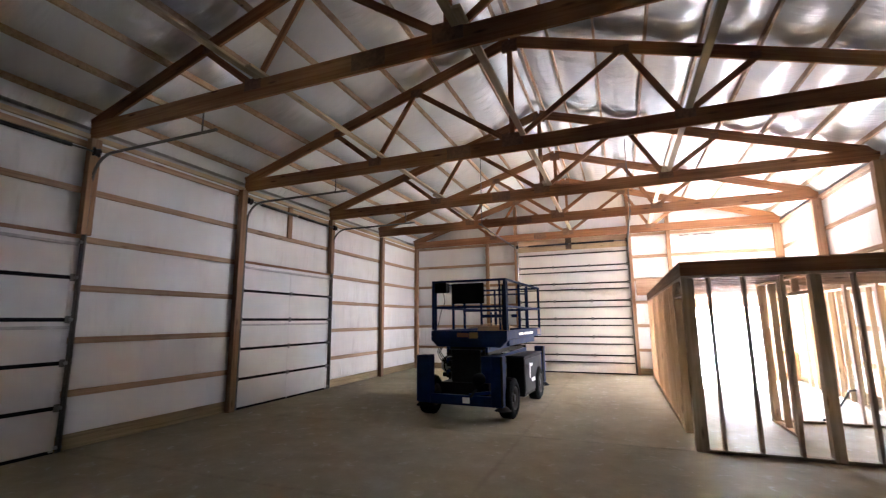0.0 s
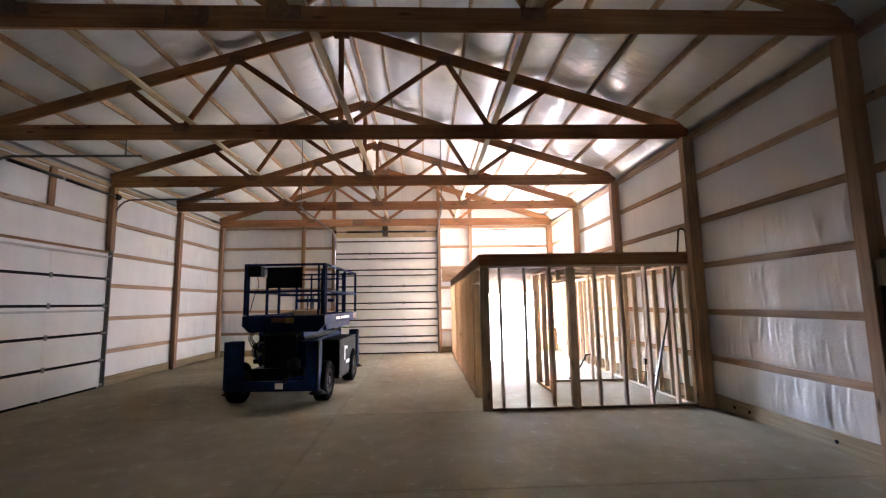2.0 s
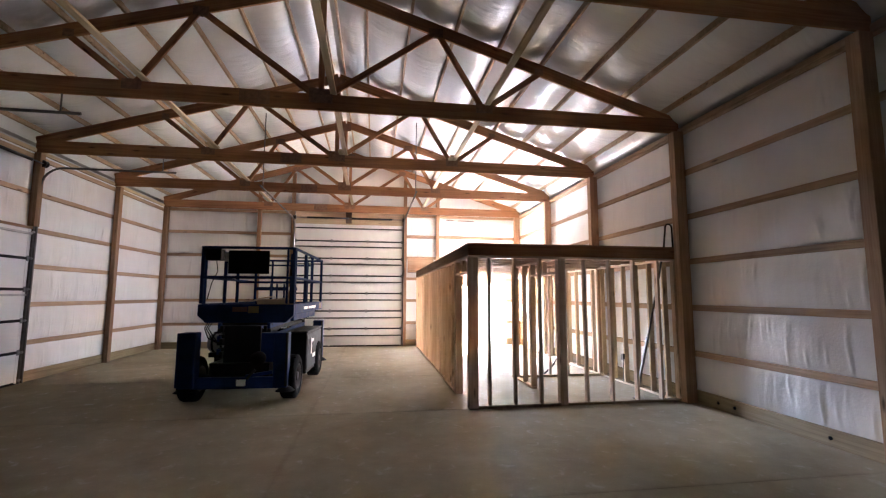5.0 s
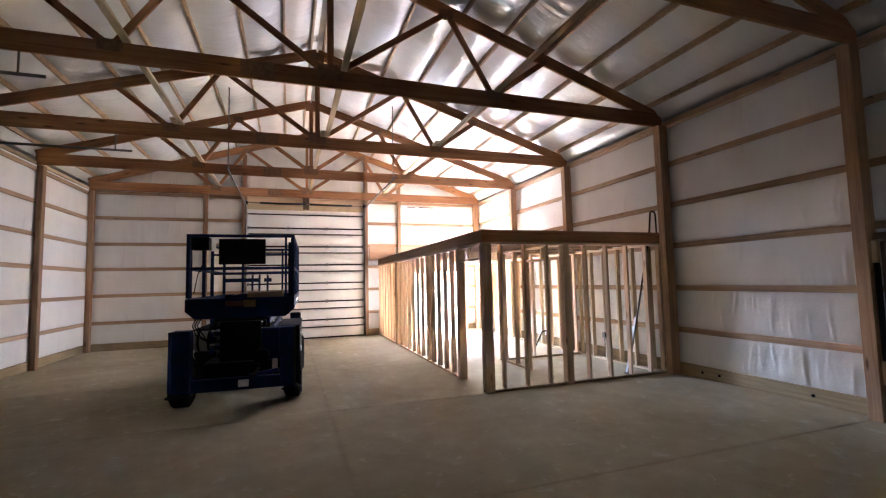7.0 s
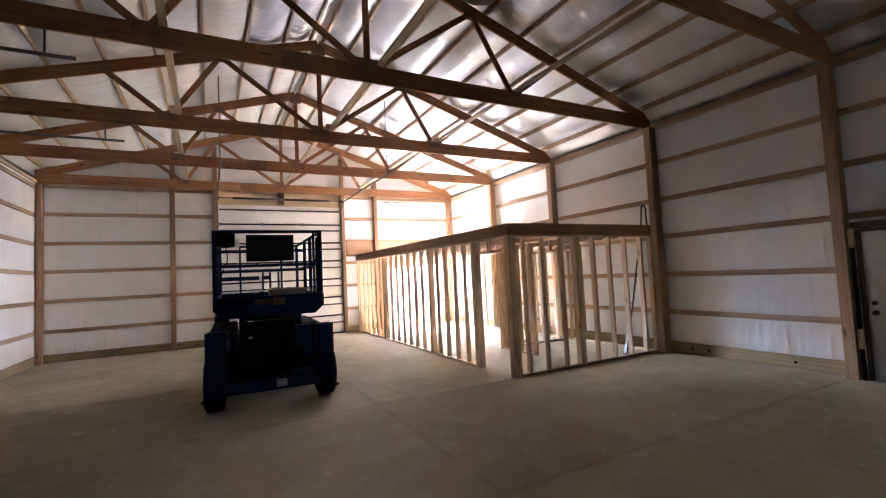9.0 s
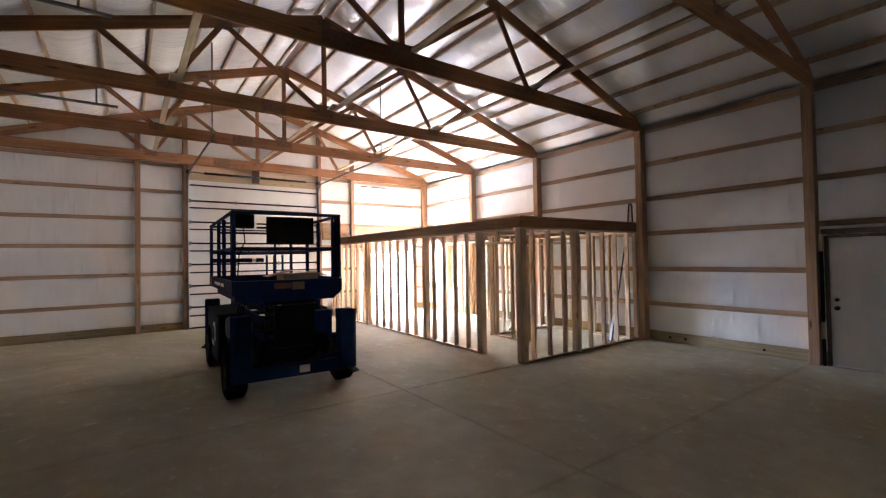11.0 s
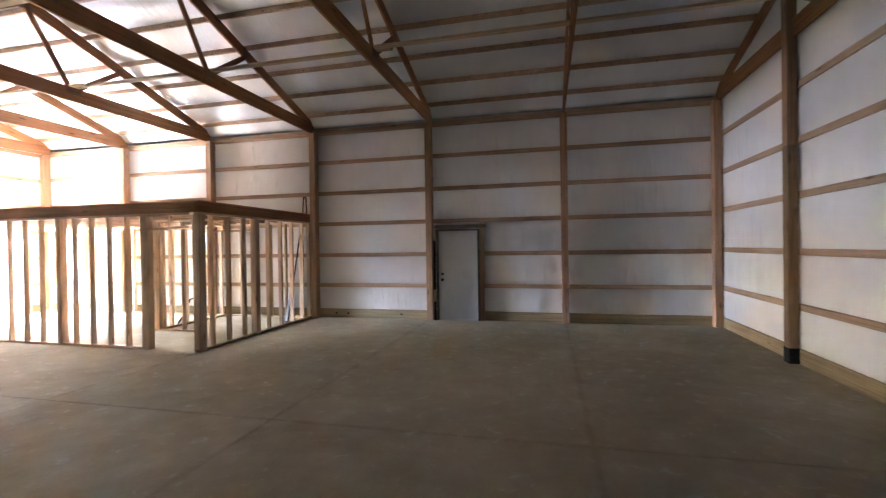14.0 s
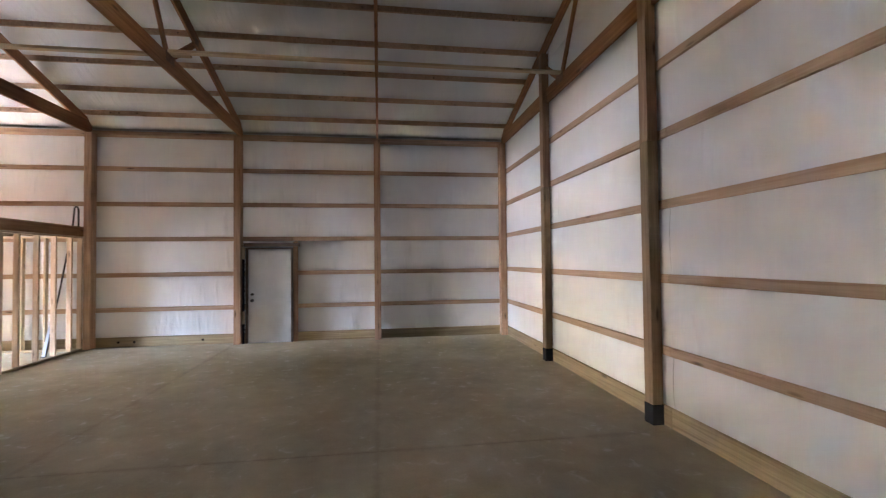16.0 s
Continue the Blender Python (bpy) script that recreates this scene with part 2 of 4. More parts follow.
def block(name, x0, x1, y0, y1, z0, z1, mat, parent=None, label="", bevel=0.004):
    """An axis-aligned piece between two corners; its local x axis runs along its longest side."""
    sx, sy, sz = x1 - x0, y1 - y0, z1 - z0
    c = Matrix.Translation(((x0 + x1) / 2, (y0 + y1) / 2, (z0 + z1) / 2))
    if sz >= sx and sz >= sy:
        me, m = box_mesh(sz, sy, sx, bevel, mat), c @ Matrix.Rotation(radians(90), 4, 'Y')
    elif sy >= sx:
        me, m = box_mesh(sy, sx, sz, bevel, mat), c @ Matrix.Rotation(radians(90), 4, 'Z')
    else:
        me, m = box_mesh(sx, sy, sz, bevel, mat), c
    return part(name, me, None, parent, m, label)


def beam(name, p0, p1, w, h, mat, parent=None, label="", up=(0, 0, 1), bevel=0.004):
    """A straight board from p0 to p1, h deep towards up and w wide across."""
    p0, p1 = Vector(p0), Vector(p1)
    d = (p1 - p0).normalized()
    side = Vector(up).cross(d).normalized()
    top = d.cross(side)
    rot = Matrix((d, side, top)).transposed().to_4x4()
    m = Matrix.Translation((p0 + p1) / 2) @ rot
    return part(name, box_mesh((p1 - p0).length, w, h, bevel, mat), None, parent, m, label)


def add_box(bm, x0, x1, y0, y1, z0, z1):
    c = Matrix.Translation(((x0 + x1) / 2, (y0 + y1) / 2, (z0 + z1) / 2)) @ Matrix.Diagonal((x1 - x0, y1 - y0, z1 - z0, 1))
    bmesh.ops.create_cube(bm, size=1.0, matrix=c)


def tube_mesh(points, r, sides=8):
    """A round bar that follows the points."""
    bm = bmesh.new()
    pts = [Vector(p) for p in points]
    rings = []
    for i, p in enumerate(pts):
        d = (pts[min(i + 1, len(pts) - 1)] - pts[max(i - 1, 0)]).normalized()
        a = d.orthogonal().normalized() if i == 0 else (rings[-1][1] - d * rings[-1][1].dot(d)).normalized()
        b = d.cross(a)
        ring = [bm.verts.new(p + r * (math.cos(t) * a + math.sin(t) * b)) for t in (2 * math.pi * k / sides for k in range(sides))]
        rings.append((ring, a))
    for (r0, _), (r1, _) in zip(rings, rings[1:]):
        for k in range(sides):
            bm.faces.new((r0[k], r0[(k + 1) % sides], r1[(k + 1) % sides], r1[k]))
    bm.faces.new(rings[0][0][::-1])
    bm.faces.new(rings[-1][0])
    for f in bm.faces:
        f.smooth = len(f.verts) == 4
    return bm


def lathe(profile, sides=28, caps=True):
    """Turns (radius, x) pairs about the x axis."""
    bm = bmesh.new()
    rings = [[bm.verts.new((x, r * math.cos(a), r * math.sin(a))) for a in (2 * math.pi * k / sides for k in range(sides))] for r, x in profile]
    for r0, r1 in zip(rings, rings[1:]):
        for k in range(sides):
            bm.faces.new((r0[k], r0[(k + 1) % sides], r1[(k + 1) % sides], r1[k]))
    if caps:
        bm.faces.new(rings[0][::-1])
        bm.faces.new(rings[-1])
    bmesh.ops.recalc_face_normals(bm, faces=bm.faces[:])
    for f in bm.faces:
        f.smooth = len(f.verts) == 4
    return bm


# ---- ground and floor ----
bm = bmesh.new()
bmesh.ops.create_grid(bm, x_segments=8, y_segments=8, size=1500)
tagged(part("ground", bm, GROUND, m=pose(0, 0, -0.13)), "pale dry gravel ground around the barn", "ground", kind="structure")

bm = bmesh.new()
add_box(bm, XL - 0.2, XR + 0.2, YB - 0.2, YF + 0.2, -0.12, -0.005)
floor = tagged(part("floor", bm, CONCRETE), "dusty tan concrete slab floor with sawn joints", "floor", kind="structure")
JX, JY = [XL - 0.19, -1.045, XR + 0.19], [YB - 0.19, 1.16, 4.13, 7.0, 9.8, 12.5, YF + 0.19]
for i in range(len(JX) - 1):
    for j in range(len(JY) - 1):
        block("slab", JX[i] + 0.003, JX[i + 1] - 0.003, JY[j] + 0.003, JY[j + 1] - 0.003, -0.004, 0.0, CONCRETE, floor, bevel=0.0012)


# ---- walls ----
def cells(u0, u1, cuts):
    inner = sorted(c for c in cuts if u0 + 0.02 < c < u1 - 0.02)
    edges = [u0] + inner + [u1]
    return list(zip(edges, edges[1:]))


def inside(openings, u, z):
    return any(a < u < b and c < z < d for a, b, c, d in openings)


def blanket(to_world, u0, u1, z0, z1, top, seed):
    """A pillow of vinyl-faced blanket that bulges between two girts."""
    nu, nz = max(8, int((u1 - u0) / 0.02)), 10
    rng = random.Random(int(seed * 100))
    folds = [(rng.uniform(u0, u1), rng.choice((0.12, 0.3, 0.85)), rng.uniform(0.25, 0.7), rng.uniform(0.004, 0.017), rng.uniform(-0.13, 0.13))
             for _ in range(int((u1 - u0) * 5.5))]
    bm = bmesh.new()
    rows = []
    for j in range(nz + 1):
        v = j / nz
        row = []
        for i in range(nu + 1):
            u = u0 + (u1 - u0) * i / nu
            z = z0 + (z1 - z0) * v
            puff = (math.sin(math.pi * v) ** 0.6) * 0.032
            drape = noise.noise((u * 3.1, z * 0.8, seed)) * 0.016 + noise.noise((u * 9.0, z * 1.6, seed + 5)) * 0.004
            crease = sum(h * math.exp(-((u - c - lean * (v - 0.5)) / 0.013) ** 2) * max(0.0, 1 - abs(v - m) / reach) for c, m, reach, h, lean in folds)
            row.append(bm.verts.new(to_world(u, -0.05 + puff + (drape + crease) * math.sin(math.pi * v) ** 0.5, min(z, top(u)))))
        rows.append(row)
    for a, b in zip(rows, rows[1:]):
        for i in range(nu):
            if (a[i].co - b[i].co).length > 1e-4 or (a[i + 1].co - b[i + 1].co).length > 1e-4:
                bm.faces.new((a[i], a[i + 1], b[i + 1], b[i]))
    bmesh.ops.remove_doubles(bm, verts=bm.verts[:], dist=1e-4)
    for f in bm.faces:
        f.smooth = True
    return bm


def wall(name, label, axis, plane, inward, u0, u1, posts, openings, gable, girts=GIRTS, post_top=None, cut_posts=(), deep=POST, wide=POST):
    """One outer wall: siding, blankets, girts, skirt board and posts. axis: the way it runs; plane: inner face of its girts."""
    def at(u, depth, z):
        return Vector((u, plane + inward * depth, z)) if axis == 'x' else Vector((plane + inward * depth, u, z))

    def slab(nm, a, b, d0, d1, z0, z1, mat, parent, bevel=0.004, lab=""):
        p, q = at(a, d0, z0), at(b, d1, z1)
        lo, hi = [min(s, t) for s, t in zip(p, q)], [max(s, t) for s, t in zip(p, q)]
        return block(nm, lo[0], hi[0], lo[1], hi[1], lo[2], hi[2], mat, parent, lab, bevel)

    eave = (lambda u: roof_z(u) + 0.115) if gable else (lambda u: 4.50)
    top = (lambda u: roof_z(u) + 0.06) if gable else (lambda u: 4.46)
    bm = bmesh.new()
    ucuts = [c for o in openings for c in o[:2]] + ([RIDGE_X] if gable else [])
    for a, b in cells(u0 - OUT, u1 + OUT, ucuts):
        zc = sorted({-0.12, 7.0} | {z for o in openings if o[0] - 0.01 < (a + b) / 2 < o[1] + 0.01 for z in o[2:]})
        for z0, z1 in zip(zc, zc[1:]):
            if inside(openings, (a + b) / 2, (z0 + z1) / 2) or z1 - z0 < 0.02:
                continue
            vs = []
            for d in (-OUT, -0.06):
                for u, z in ((a, z0), (b, z0), (b, min(z1, eave(b))), (a, min(z1, eave(a)))):
                    vs.append(bm.verts.new(at(u, d, z)))
            for f in ((0, 1, 2, 3), (7, 6, 5, 4), (0, 4, 5, 1), (1, 5, 6, 2), (2, 6, 7, 3), (3, 7, 4, 0)):
                bm.faces.new([vs[k] for k in f])
    bmesh.ops.recalc_face_normals(bm, faces=bm.faces[:])
    root = tagged(part(name, bm, SIDING), label, "wall", kind="structure")

    levels = [0.17] + girts + ([5.2, 5.9, 6.6] if gable else [4.46])
    cuts = list(posts) + ucuts
    for k, (a, b) in enumerate(cells(u0, u1, cuts)):
        mid = (a + b) / 2
        zs = sorted(set(levels) | {o[3] for o in openings if o[0] - 0.01 <= a and b <= o[1] + 0.01})
        for j, (z0, z1) in enumerate(zip(zs, zs[1:])):
            if inside(openings, mid, (z0 + z1) / 2) or z0 > max(top(a), top(b)):
                continue
            part("insulation_blanket", blanket(at, a, b, z0, z1, top, 3.7 * k + j + hash_of(name)), WALL_VINYL, root)
    for z in girts:
        for a, b in cells(u0, u1, list(ucuts) + list(posts)[1:-1:2]):
            if not inside(openings, (a + b) / 2, z):
                slab("girt", a + 0.002, b - 0.002, -0.04, -0.002, z - 0.045, z + 0.045, WOOD, root)
    for a, b in cells(u0, u1, ucuts):
        if not inside(openings, (a + b) / 2, 0.1):
            slab("skirt_board", a + 0.002, b - 0.002, -0.04, 0.0, 0.003, 0.20, SKIRT_WOOD, root, lab="greenish treated skirt board")
    for p in posts:
        z0 = next((z for q, z in cut_posts if abs(q - p) < 0.2), 0.002)
        z1 = post_top if post_top else min(roof_z(p - 0.07), roof_z(p + 0.07)) - 0.23
        # black band around each rear post foot, up to 0.21 m
        if name == "wall_rear":
            slab("base_wrap", p - wide / 2 - 0.004, p + wide / 2 + 0.004, 0.002, deep + 0.004, 0.001, 0.21, GAP_BLACK, root, 0.004, "black band around the post foot")
        if name == "wall_rear":
            slab("post", p - wide / 2, p + wide / 2, 0.001, deep, z0, 2.94, TREATED_POST, root, 0.006, "darker treated lower length of the post")
            z0 = 2.942
        slab("post", p - wide / 2, p + wide / 2, 0.001, deep, z0, z1, POST_WOOD, root, 0.006)
    return root, slab


def hash_of(text):
    return sum(ord(c) * (i + 1) for i, c in enumerate(text)) % 97


D1, D2, DH = (1.20, 4.02), (6.985, 9.90), 2.91
FD, FDH = (-2.74, 0.75), 4.0
wall_left, slab_l = wall("wall_left", "long barn wall of white vinyl insulation between pine girts and posts", 'y', XL, 1, YB, YF,
                         [YB + 0.07, 1.11, 4.05, 6.86, 9.90, 12.64, YF - 0.07], [(D1[0], D1[1], -0.2, DH), (D2[0], D2[1], -0.2, DH)], False, [0.74, 1.46, 2.19, 2.89, 3.60, 4.30],
                         post_top=CHORD_Z0, cut_posts=((4.05, DH + 0.03), (9.90, DH + 0.03)), deep=0.12)
wall_right, slab_r = wall("wall_right", "long barn wall of white vinyl insulation between pine girts with an entry door", 'y', XR, -1, YB, YF,
                          [YB + 0.07, 1.16, 4.07, 6.91, 9.79, 12.49, YF - 0.07],
                          [(2.975, 3.915, -0.2, 2.0), (13.82, 14.82, 0.86, 2.14)], False, post_top=CHORD_Z0, deep=0.185)
wall_front, slab_f = wall("wall_front", "gable wall of white insulation and pine framing with a tall overhead door", 'x', YF, -1, XL, XR,
                          [XL + 0.07, -3.86, FD[0] - 0.08, FD[1] + 0.08, 1.94, XR - 0.07],
                          [(FD[0], FD[1], -0.2, FDH), (2.42, 4.24, -0.2, 2.02)], True, [0.75, 1.485, 2.21, 2.91, 3.64, 4.35], deep=0.11, wide=0.115)
wall_rear, _ = wall("wall_rear", "closed gable wall of white insulation between pine girts", 'x', YB, 1, XL, XR,
                         [XL + 0.07, -3.76, -0.83, 2.10, XR - 0.07], [], True, [0.765, 1.505, 2.27, 3.0, 3.74, 4.47], deep=0.125)
# eave boards along the tops of the long walls, and the closed overhang behind them
for s in (slab_l, slab_r):
    root = wall_left if s is slab_l else wall_right
    plane = XL if s is slab_l else XR
    for a, b in zip([YB + 0.01] + LINES, LINES + [YF - 0.01]):
        s("eave_board", a + 0.003, b - 0.003, 0.0, 0.036, 4.375, 4.45, PALE_WOOD if s is slab_l else WOOD, root)
    # unseen overhang pieces, added to keep daylight out of the eave gap
    for a, b in ((YB - 0.165, YB - 0.065), (YF + 0.065, YF + 0.165)):
        s("fascia_return", a, b, -0.459, -0.02, 4.405, roof_z(plane) + 0.115, SIDING, root)
    s("soffit", YB - 0.16, YF + 0.16, -0.43, -0.062, 4.455, 4.485, SIDING, root)
    s("fascia", YB - 0.17, YF + 0.17, -0.46, -0.431, 4.40, roof_z(plane) - SLOPE * 0.43 + 0.135, SIDING, root)
# headers over the openings
slab_l("door_header", D1[0] - 0.1, D1[1] + 0.05, -0.058, 0.05, DH - 0.02, DH + 0.03, POST_WOOD, wall_left)
slab_l("door_header", D2[0] - 0.1, D2[1] + 0.05, -0.058, 0.05, DH - 0.02, DH + 0.03, POST_WOOD, wall_left)
# unseen boards behind the side doors, added to block daylight at their edges
for a, b in (D1, D2):
    for u0, u1 in ((a - 0.02, a + 0.04), (b - 0.04, b + 0.02)):
        slab_l("door_stop", u0, u1, -0.12, -0.018, 0.003, DH - 0.03, POST_WOOD, wall_left)
    slab_l("door_stop", a - 0.02, b + 0.02, -0.12, -0.0585, DH - 0.029, DH + 0.02, POST_WOOD, wall_left)
# the same added light-blocking boards behind the tall door
for u0, u1 in ((FD[0] - 0.03, FD[0] + 0.04), (FD[1] - 0.04, FD[1] + 0.03)):
    slab_f("door_stop", u0, u1, -0.12, -0.018, 0.003, FDH - 0.03, POST_WOOD, wall_front)
slab_f("door_stop", FD[0] - 0.03, FD[1] + 0.03, -0.12, -0.018, FDH - 0.029, FDH + 0.02, POST_WOOD, wall_front)
slab_l("spring_post", 8.25, 8.39, 0.0, 0.04, 3.62, 4.36, POST_WOOD, wall_left)
slab_l("spring_post", 2.58, 2.72, 0.0, 0.04, 3.62, 4.36, POST_WOOD, wall_left)
slab_f("door_header", FD[0] - 0.005, FD[1] + 0.02, 0.0, 0.05, 3.99, 4.155, PALE_WOOD, wall_front)
slab_f("door_header", FD[0] - 0.005, FD[1] + 0.02, 0.0, 0.05, 4.16, 4.42, STUD_WOOD, wall_front)
slab_f("spring_board", -1.14, -0.95, 0.05, 0.09, 4.02, 4.42, BROWN_BOARD, wall_front)
slab_f("ledger_board", FD[1] + 0.18, 1.80, 0.0, 0.05, 2.67, 2.93, WOOD, wall_front)
slab_f("ledger_board", FD[1] + 0.18, 1.80, 0.0, 0.09, 2.42, 2.668, POST_WOOD, wall_front)
slab_f("ledger_board", 1.96, 4.66, 0.0, 0.05, 2.62, 2.86, WOOD, wall_front)
slab_f("opening_stud", 2.31, 2.41, 0.0, 0.10, 0.002, 2.30, STUD_WOOD, wall_front)
slab_f("opening_stud", 3.30, 3.38, 0.0, 0.10, 0.002, 2.02, STUD_WOOD, wall_front)
slab_f("opening_stud", 4.25, 4.34, 0.0, 0.10, 0.002, 2.30, STUD_WOOD, wall_front)
slab_f("opening_header", 2.42, 4.24, 0.0, 0.10, 2.03, 2.28, WOOD, wall_front)
# two thin black dashes on the facing, below the top girt
for a, b in ((2.26, 2.52), (2.66, 3.23)):
    slab_f("torn_seam", a, b, -0.03, 0.003, 4.222, 4.240, GAP_BLACK, wall_front, 0.002, "dark torn seam in the facing")
slab_f("frame_head", 2.42, 3.295, -0.10, -0.02, 1.975, 2.015, GAP_BLACK, wall_front)
slab_f("frame_jamb", 2.42, 2.455, -0.10, -0.02, 0.004, 1.97, GAP_BLACK, wall_front)
slab_f("cripple_stud", 2.88, 2.92, 0.0, 0.09, 2.285, 2.615, STUD_WOOD, wall_front)
slab_f("cripple_stud", 3.62, 3.66, 0.0, 0.09, 2.285, 2.615, STUD_WOOD, wall_front)
# dark raised discs drawn for knots in the skirt board
for u in (6.42, 6.12, 4.80):
    part("bolt_head", lathe([(0.022, 0.0), (0.022, 0.010), (0.012, 0.016)], 10), GAP_BLACK, wall_right, Matrix.Translation((XR - 0.001, u, 0.10)) @ Matrix.Rotation(math.pi, 4, 'Z'))
# framed window of the long wall, with deep board jambs
for a, b, z0, z1 in ((13.76, 13.81, 0.80, 2.20), (14.83, 14.88, 0.80, 2.20), (13.81, 14.83, 0.80, 0.85), (13.81, 14.83, 2.15, 2.20)):
    slab_r("window_jamb", a, b, -0.14, 0.16, z0, z1, WOOD, wall_right)


# ---- roof ----
def build_ceiling():
    """Sagging vinyl-faced blankets above a row of purlins, in one mesh."""
    verts, faces, mats = [], [], []

    def quad_box(x0, x1, y0, y1, za, zb, h):
        k = len(verts)
        for y in (y0, y1):
            verts.extend([(x0, y, za), (x1, y, zb), (x1, y, zb + h), (x0, y, za + h)])
        for f in ((3, 2, 1, 0), (4, 5, 6, 7), (0, 1, 5, 4), (1, 2, 6, 5), (2, 3, 7, 6), (3, 0, 4, 7)):
            faces.append([k + i for i in f])
            mats.append(1)

    bays = [YB] + LINES + [YF]
    for s in (-1, 1):
        half = (XR - RIDGE_X + 0.05) if s > 0 else (RIDGE_X - XL + 0.05)
        lines = [0.12, 0.63] + ([1.34 + 0.713 * i for i in range(7)] if s > 0 else [1.31 + 0.705 * i for i in range(7)])
        for d in lines:
            x = RIDGE_X + s * d
            z = RIDGE_Z - SLOPE * d + 0.004
            for a, b in zip(bays, bays[1:]):
                quad_box(x - 0.019, x + 0.019, a + 0.02 if a != YB else a, b + 0.02, z, z, 0.088)
        edges = [0.0] + lines + [half + 0.04]
        for k, (a, b) in enumerate(zip(edges, edges[1:])):
            nd, ny = (8, 340) if b - a > 0.3 else (1, 340)
            base = len(verts)
            for i in range(nd + 1):
                v = i / nd
                d = a + (b - a) * v
                for j in range(ny + 1):
                    y = YB - 0.05 + (YF - YB + 0.1) * j / ny
                    sag = 0.0
                    if nd > 1:
                        sag = math.sin(math.pi * v) * (0.092 + 0.006 * noise.noise((y * 0.4, k * 3.1, s)))
                        sag += math.sin(math.pi * v) * (0.010 * noise.noise((d * 3, y * 2.2, 7.0)) + 0.006 * noise.noise((d * 2, y * 7.0, 3.0)))
                    drape = 0.16 * v if k == len(edges) - 2 else 0.0
                    verts.append((RIDGE_X + s * d, y, RIDGE_Z - SLOPE * d + 0.094 - sag - drape))
            for i in range(nd):
                for j in range(ny):
                    p = base + i * (ny + 1) + j
                    q = [p, p + 1, p + ny + 2, p + ny + 1]
                    faces.append(q if s < 0 else q[::-1])
                    mats.append(0)
    me = bpy.data.meshes.new("ceiling")
    me.from_pydata(verts, [], faces)
    me.materials.append(ROOF_VINYL)
    me.materials.append(WOOD)
    me.polygons.foreach_set("material_index", mats)
    me.polygons.foreach_set("use_smooth", [k == 0 for k in mats])
    return new("ceiling", me)


tagged(build_ceiling(), "pitched ceiling of sagging white vinyl insulation over pine purlins", "ceiling", kind="structure")
bm = bmesh.new()
for s in (-1, 1):
    xe = XR + 0.45 if s > 0 else XL - 0.45
    vs = [bm.verts.new((x, y, roof_z(x) + dz)) for dz in (0.12, 0.17) for x, y in ((RIDGE_X, YB - 0.5), (xe, YB - 0.5), (xe, YF + 0.5), (RIDGE_X, YF + 0.5))]
    for f in ((0, 1, 2, 3), (7, 6, 5, 4), (0, 4, 5, 1), (1, 5, 6, 2), (2, 6, 7, 3), (3, 7, 4, 0)):
        bm.faces.new([vs[k] for k in f])
bmesh.ops.recalc_face_normals(bm, faces=bm.faces[:])
tagged(part("roof", bm, SIDING), "plain metal roof deck above the insulation", "roof", kind="structure")


def roof_truss(y):
    """A pitched pine truss with a king post, fanned webs and pressed nail plates."""
    t = thing("roof_truss", RIDGE_X, y, CHORD_Z0, "reddish-brown pine roof truss with metal nail plates", "truss", "roof trusses")
    T, c = 0.040, RIDGE_X
    zb = CHORD_Z1
    joints_b = [c - 2.56, c, c + 2.49]
    beam("bottom_chord", (XL + 0.01, y, (CHORD_Z0 + zb) / 2), (c - 0.93, y, (CHORD_Z0 + zb) / 2), T, zb - CHORD_Z0, TRUSS_WOOD, t)
    beam("bottom_chord", (c - 0.928, y, (CHORD_Z0 + zb) / 2), (XR - 0.01, y, (CHORD_Z0 + zb) / 2), T, zb - CHORD_Z0, TRUSS_WOOD, t)
    depth = 0.20
    run = math.hypot(1, SLOPE)
    for s, xe in ((-1, XL + 0.01), (1, XR - 0.01)):
        off = depth / 2 * run
        beam("top_chord", (c, y + 0.0, RIDGE_Z - off - 0.012), (xe, y, roof_z(xe) - off), T - 0.004, depth, TRUSS_WOOD, t)
    w = 0.036

    def under(x):
        return roof_z(x) - depth * run + 0.03

    beam("king_post", (c, y, zb - 0.03), (c, y, RIDGE_Z - 0.24), w, 0.089, TRUSS_WOOD, t, up=(1, 0, 0))
    for s, jb in ((-1, joints_b[0]), (1, joints_b[2])):
        mid, out = c + s * 1.72, c + s * 3.40
        beam("web", (c + s * 0.08, y, zb - 0.03), (mid - s * 0.03, y, under(mid)), w, 0.089, TRUSS_WOOD, t)
        beam("web", (mid + s * 0.04, y, under(mid)), (jb - s * 0.04, y, zb - 0.03), w, 0.089, TRUSS_WOOD, t)
        beam("web", (jb + s * 0.05, y, zb - 0.03), (out, y, under(out)), w, 0.089, TRUSS_WOOD, t)
        for px, pz, pw, ph in ((jb, zb - 0.05, 0.26, 0.15), (mid, under(mid) + 0.01, 0.22, 0.14), (out, under(out) + 0.03, 0.14, 0.11)):
            for sy in (-1, 1):
                block("nail_plate", px - pw / 2, px + pw / 2, y + sy * 0.0225 - 0.0015, y + sy * 0.0225 + 0.0015, pz - ph / 2, pz + ph / 2, PLATE, t, bevel=0)
    for px, pz, pw, ph in ((c, zb - 0.03, 0.34, 0.22), (c, RIDGE_Z - 0.20, 0.26, 0.20), (c - 0.93, zb - 0.115, 0.42, 0.20)):
        for sy in (-1, 1):
            block("nail_plate", px - pw / 2, px + pw / 2, y + sy * 0.0225 - 0.0015, y + sy * 0.0225 + 0.0015, pz - ph / 2, pz + ph / 2, PLATE, t, bevel=0)
    return t


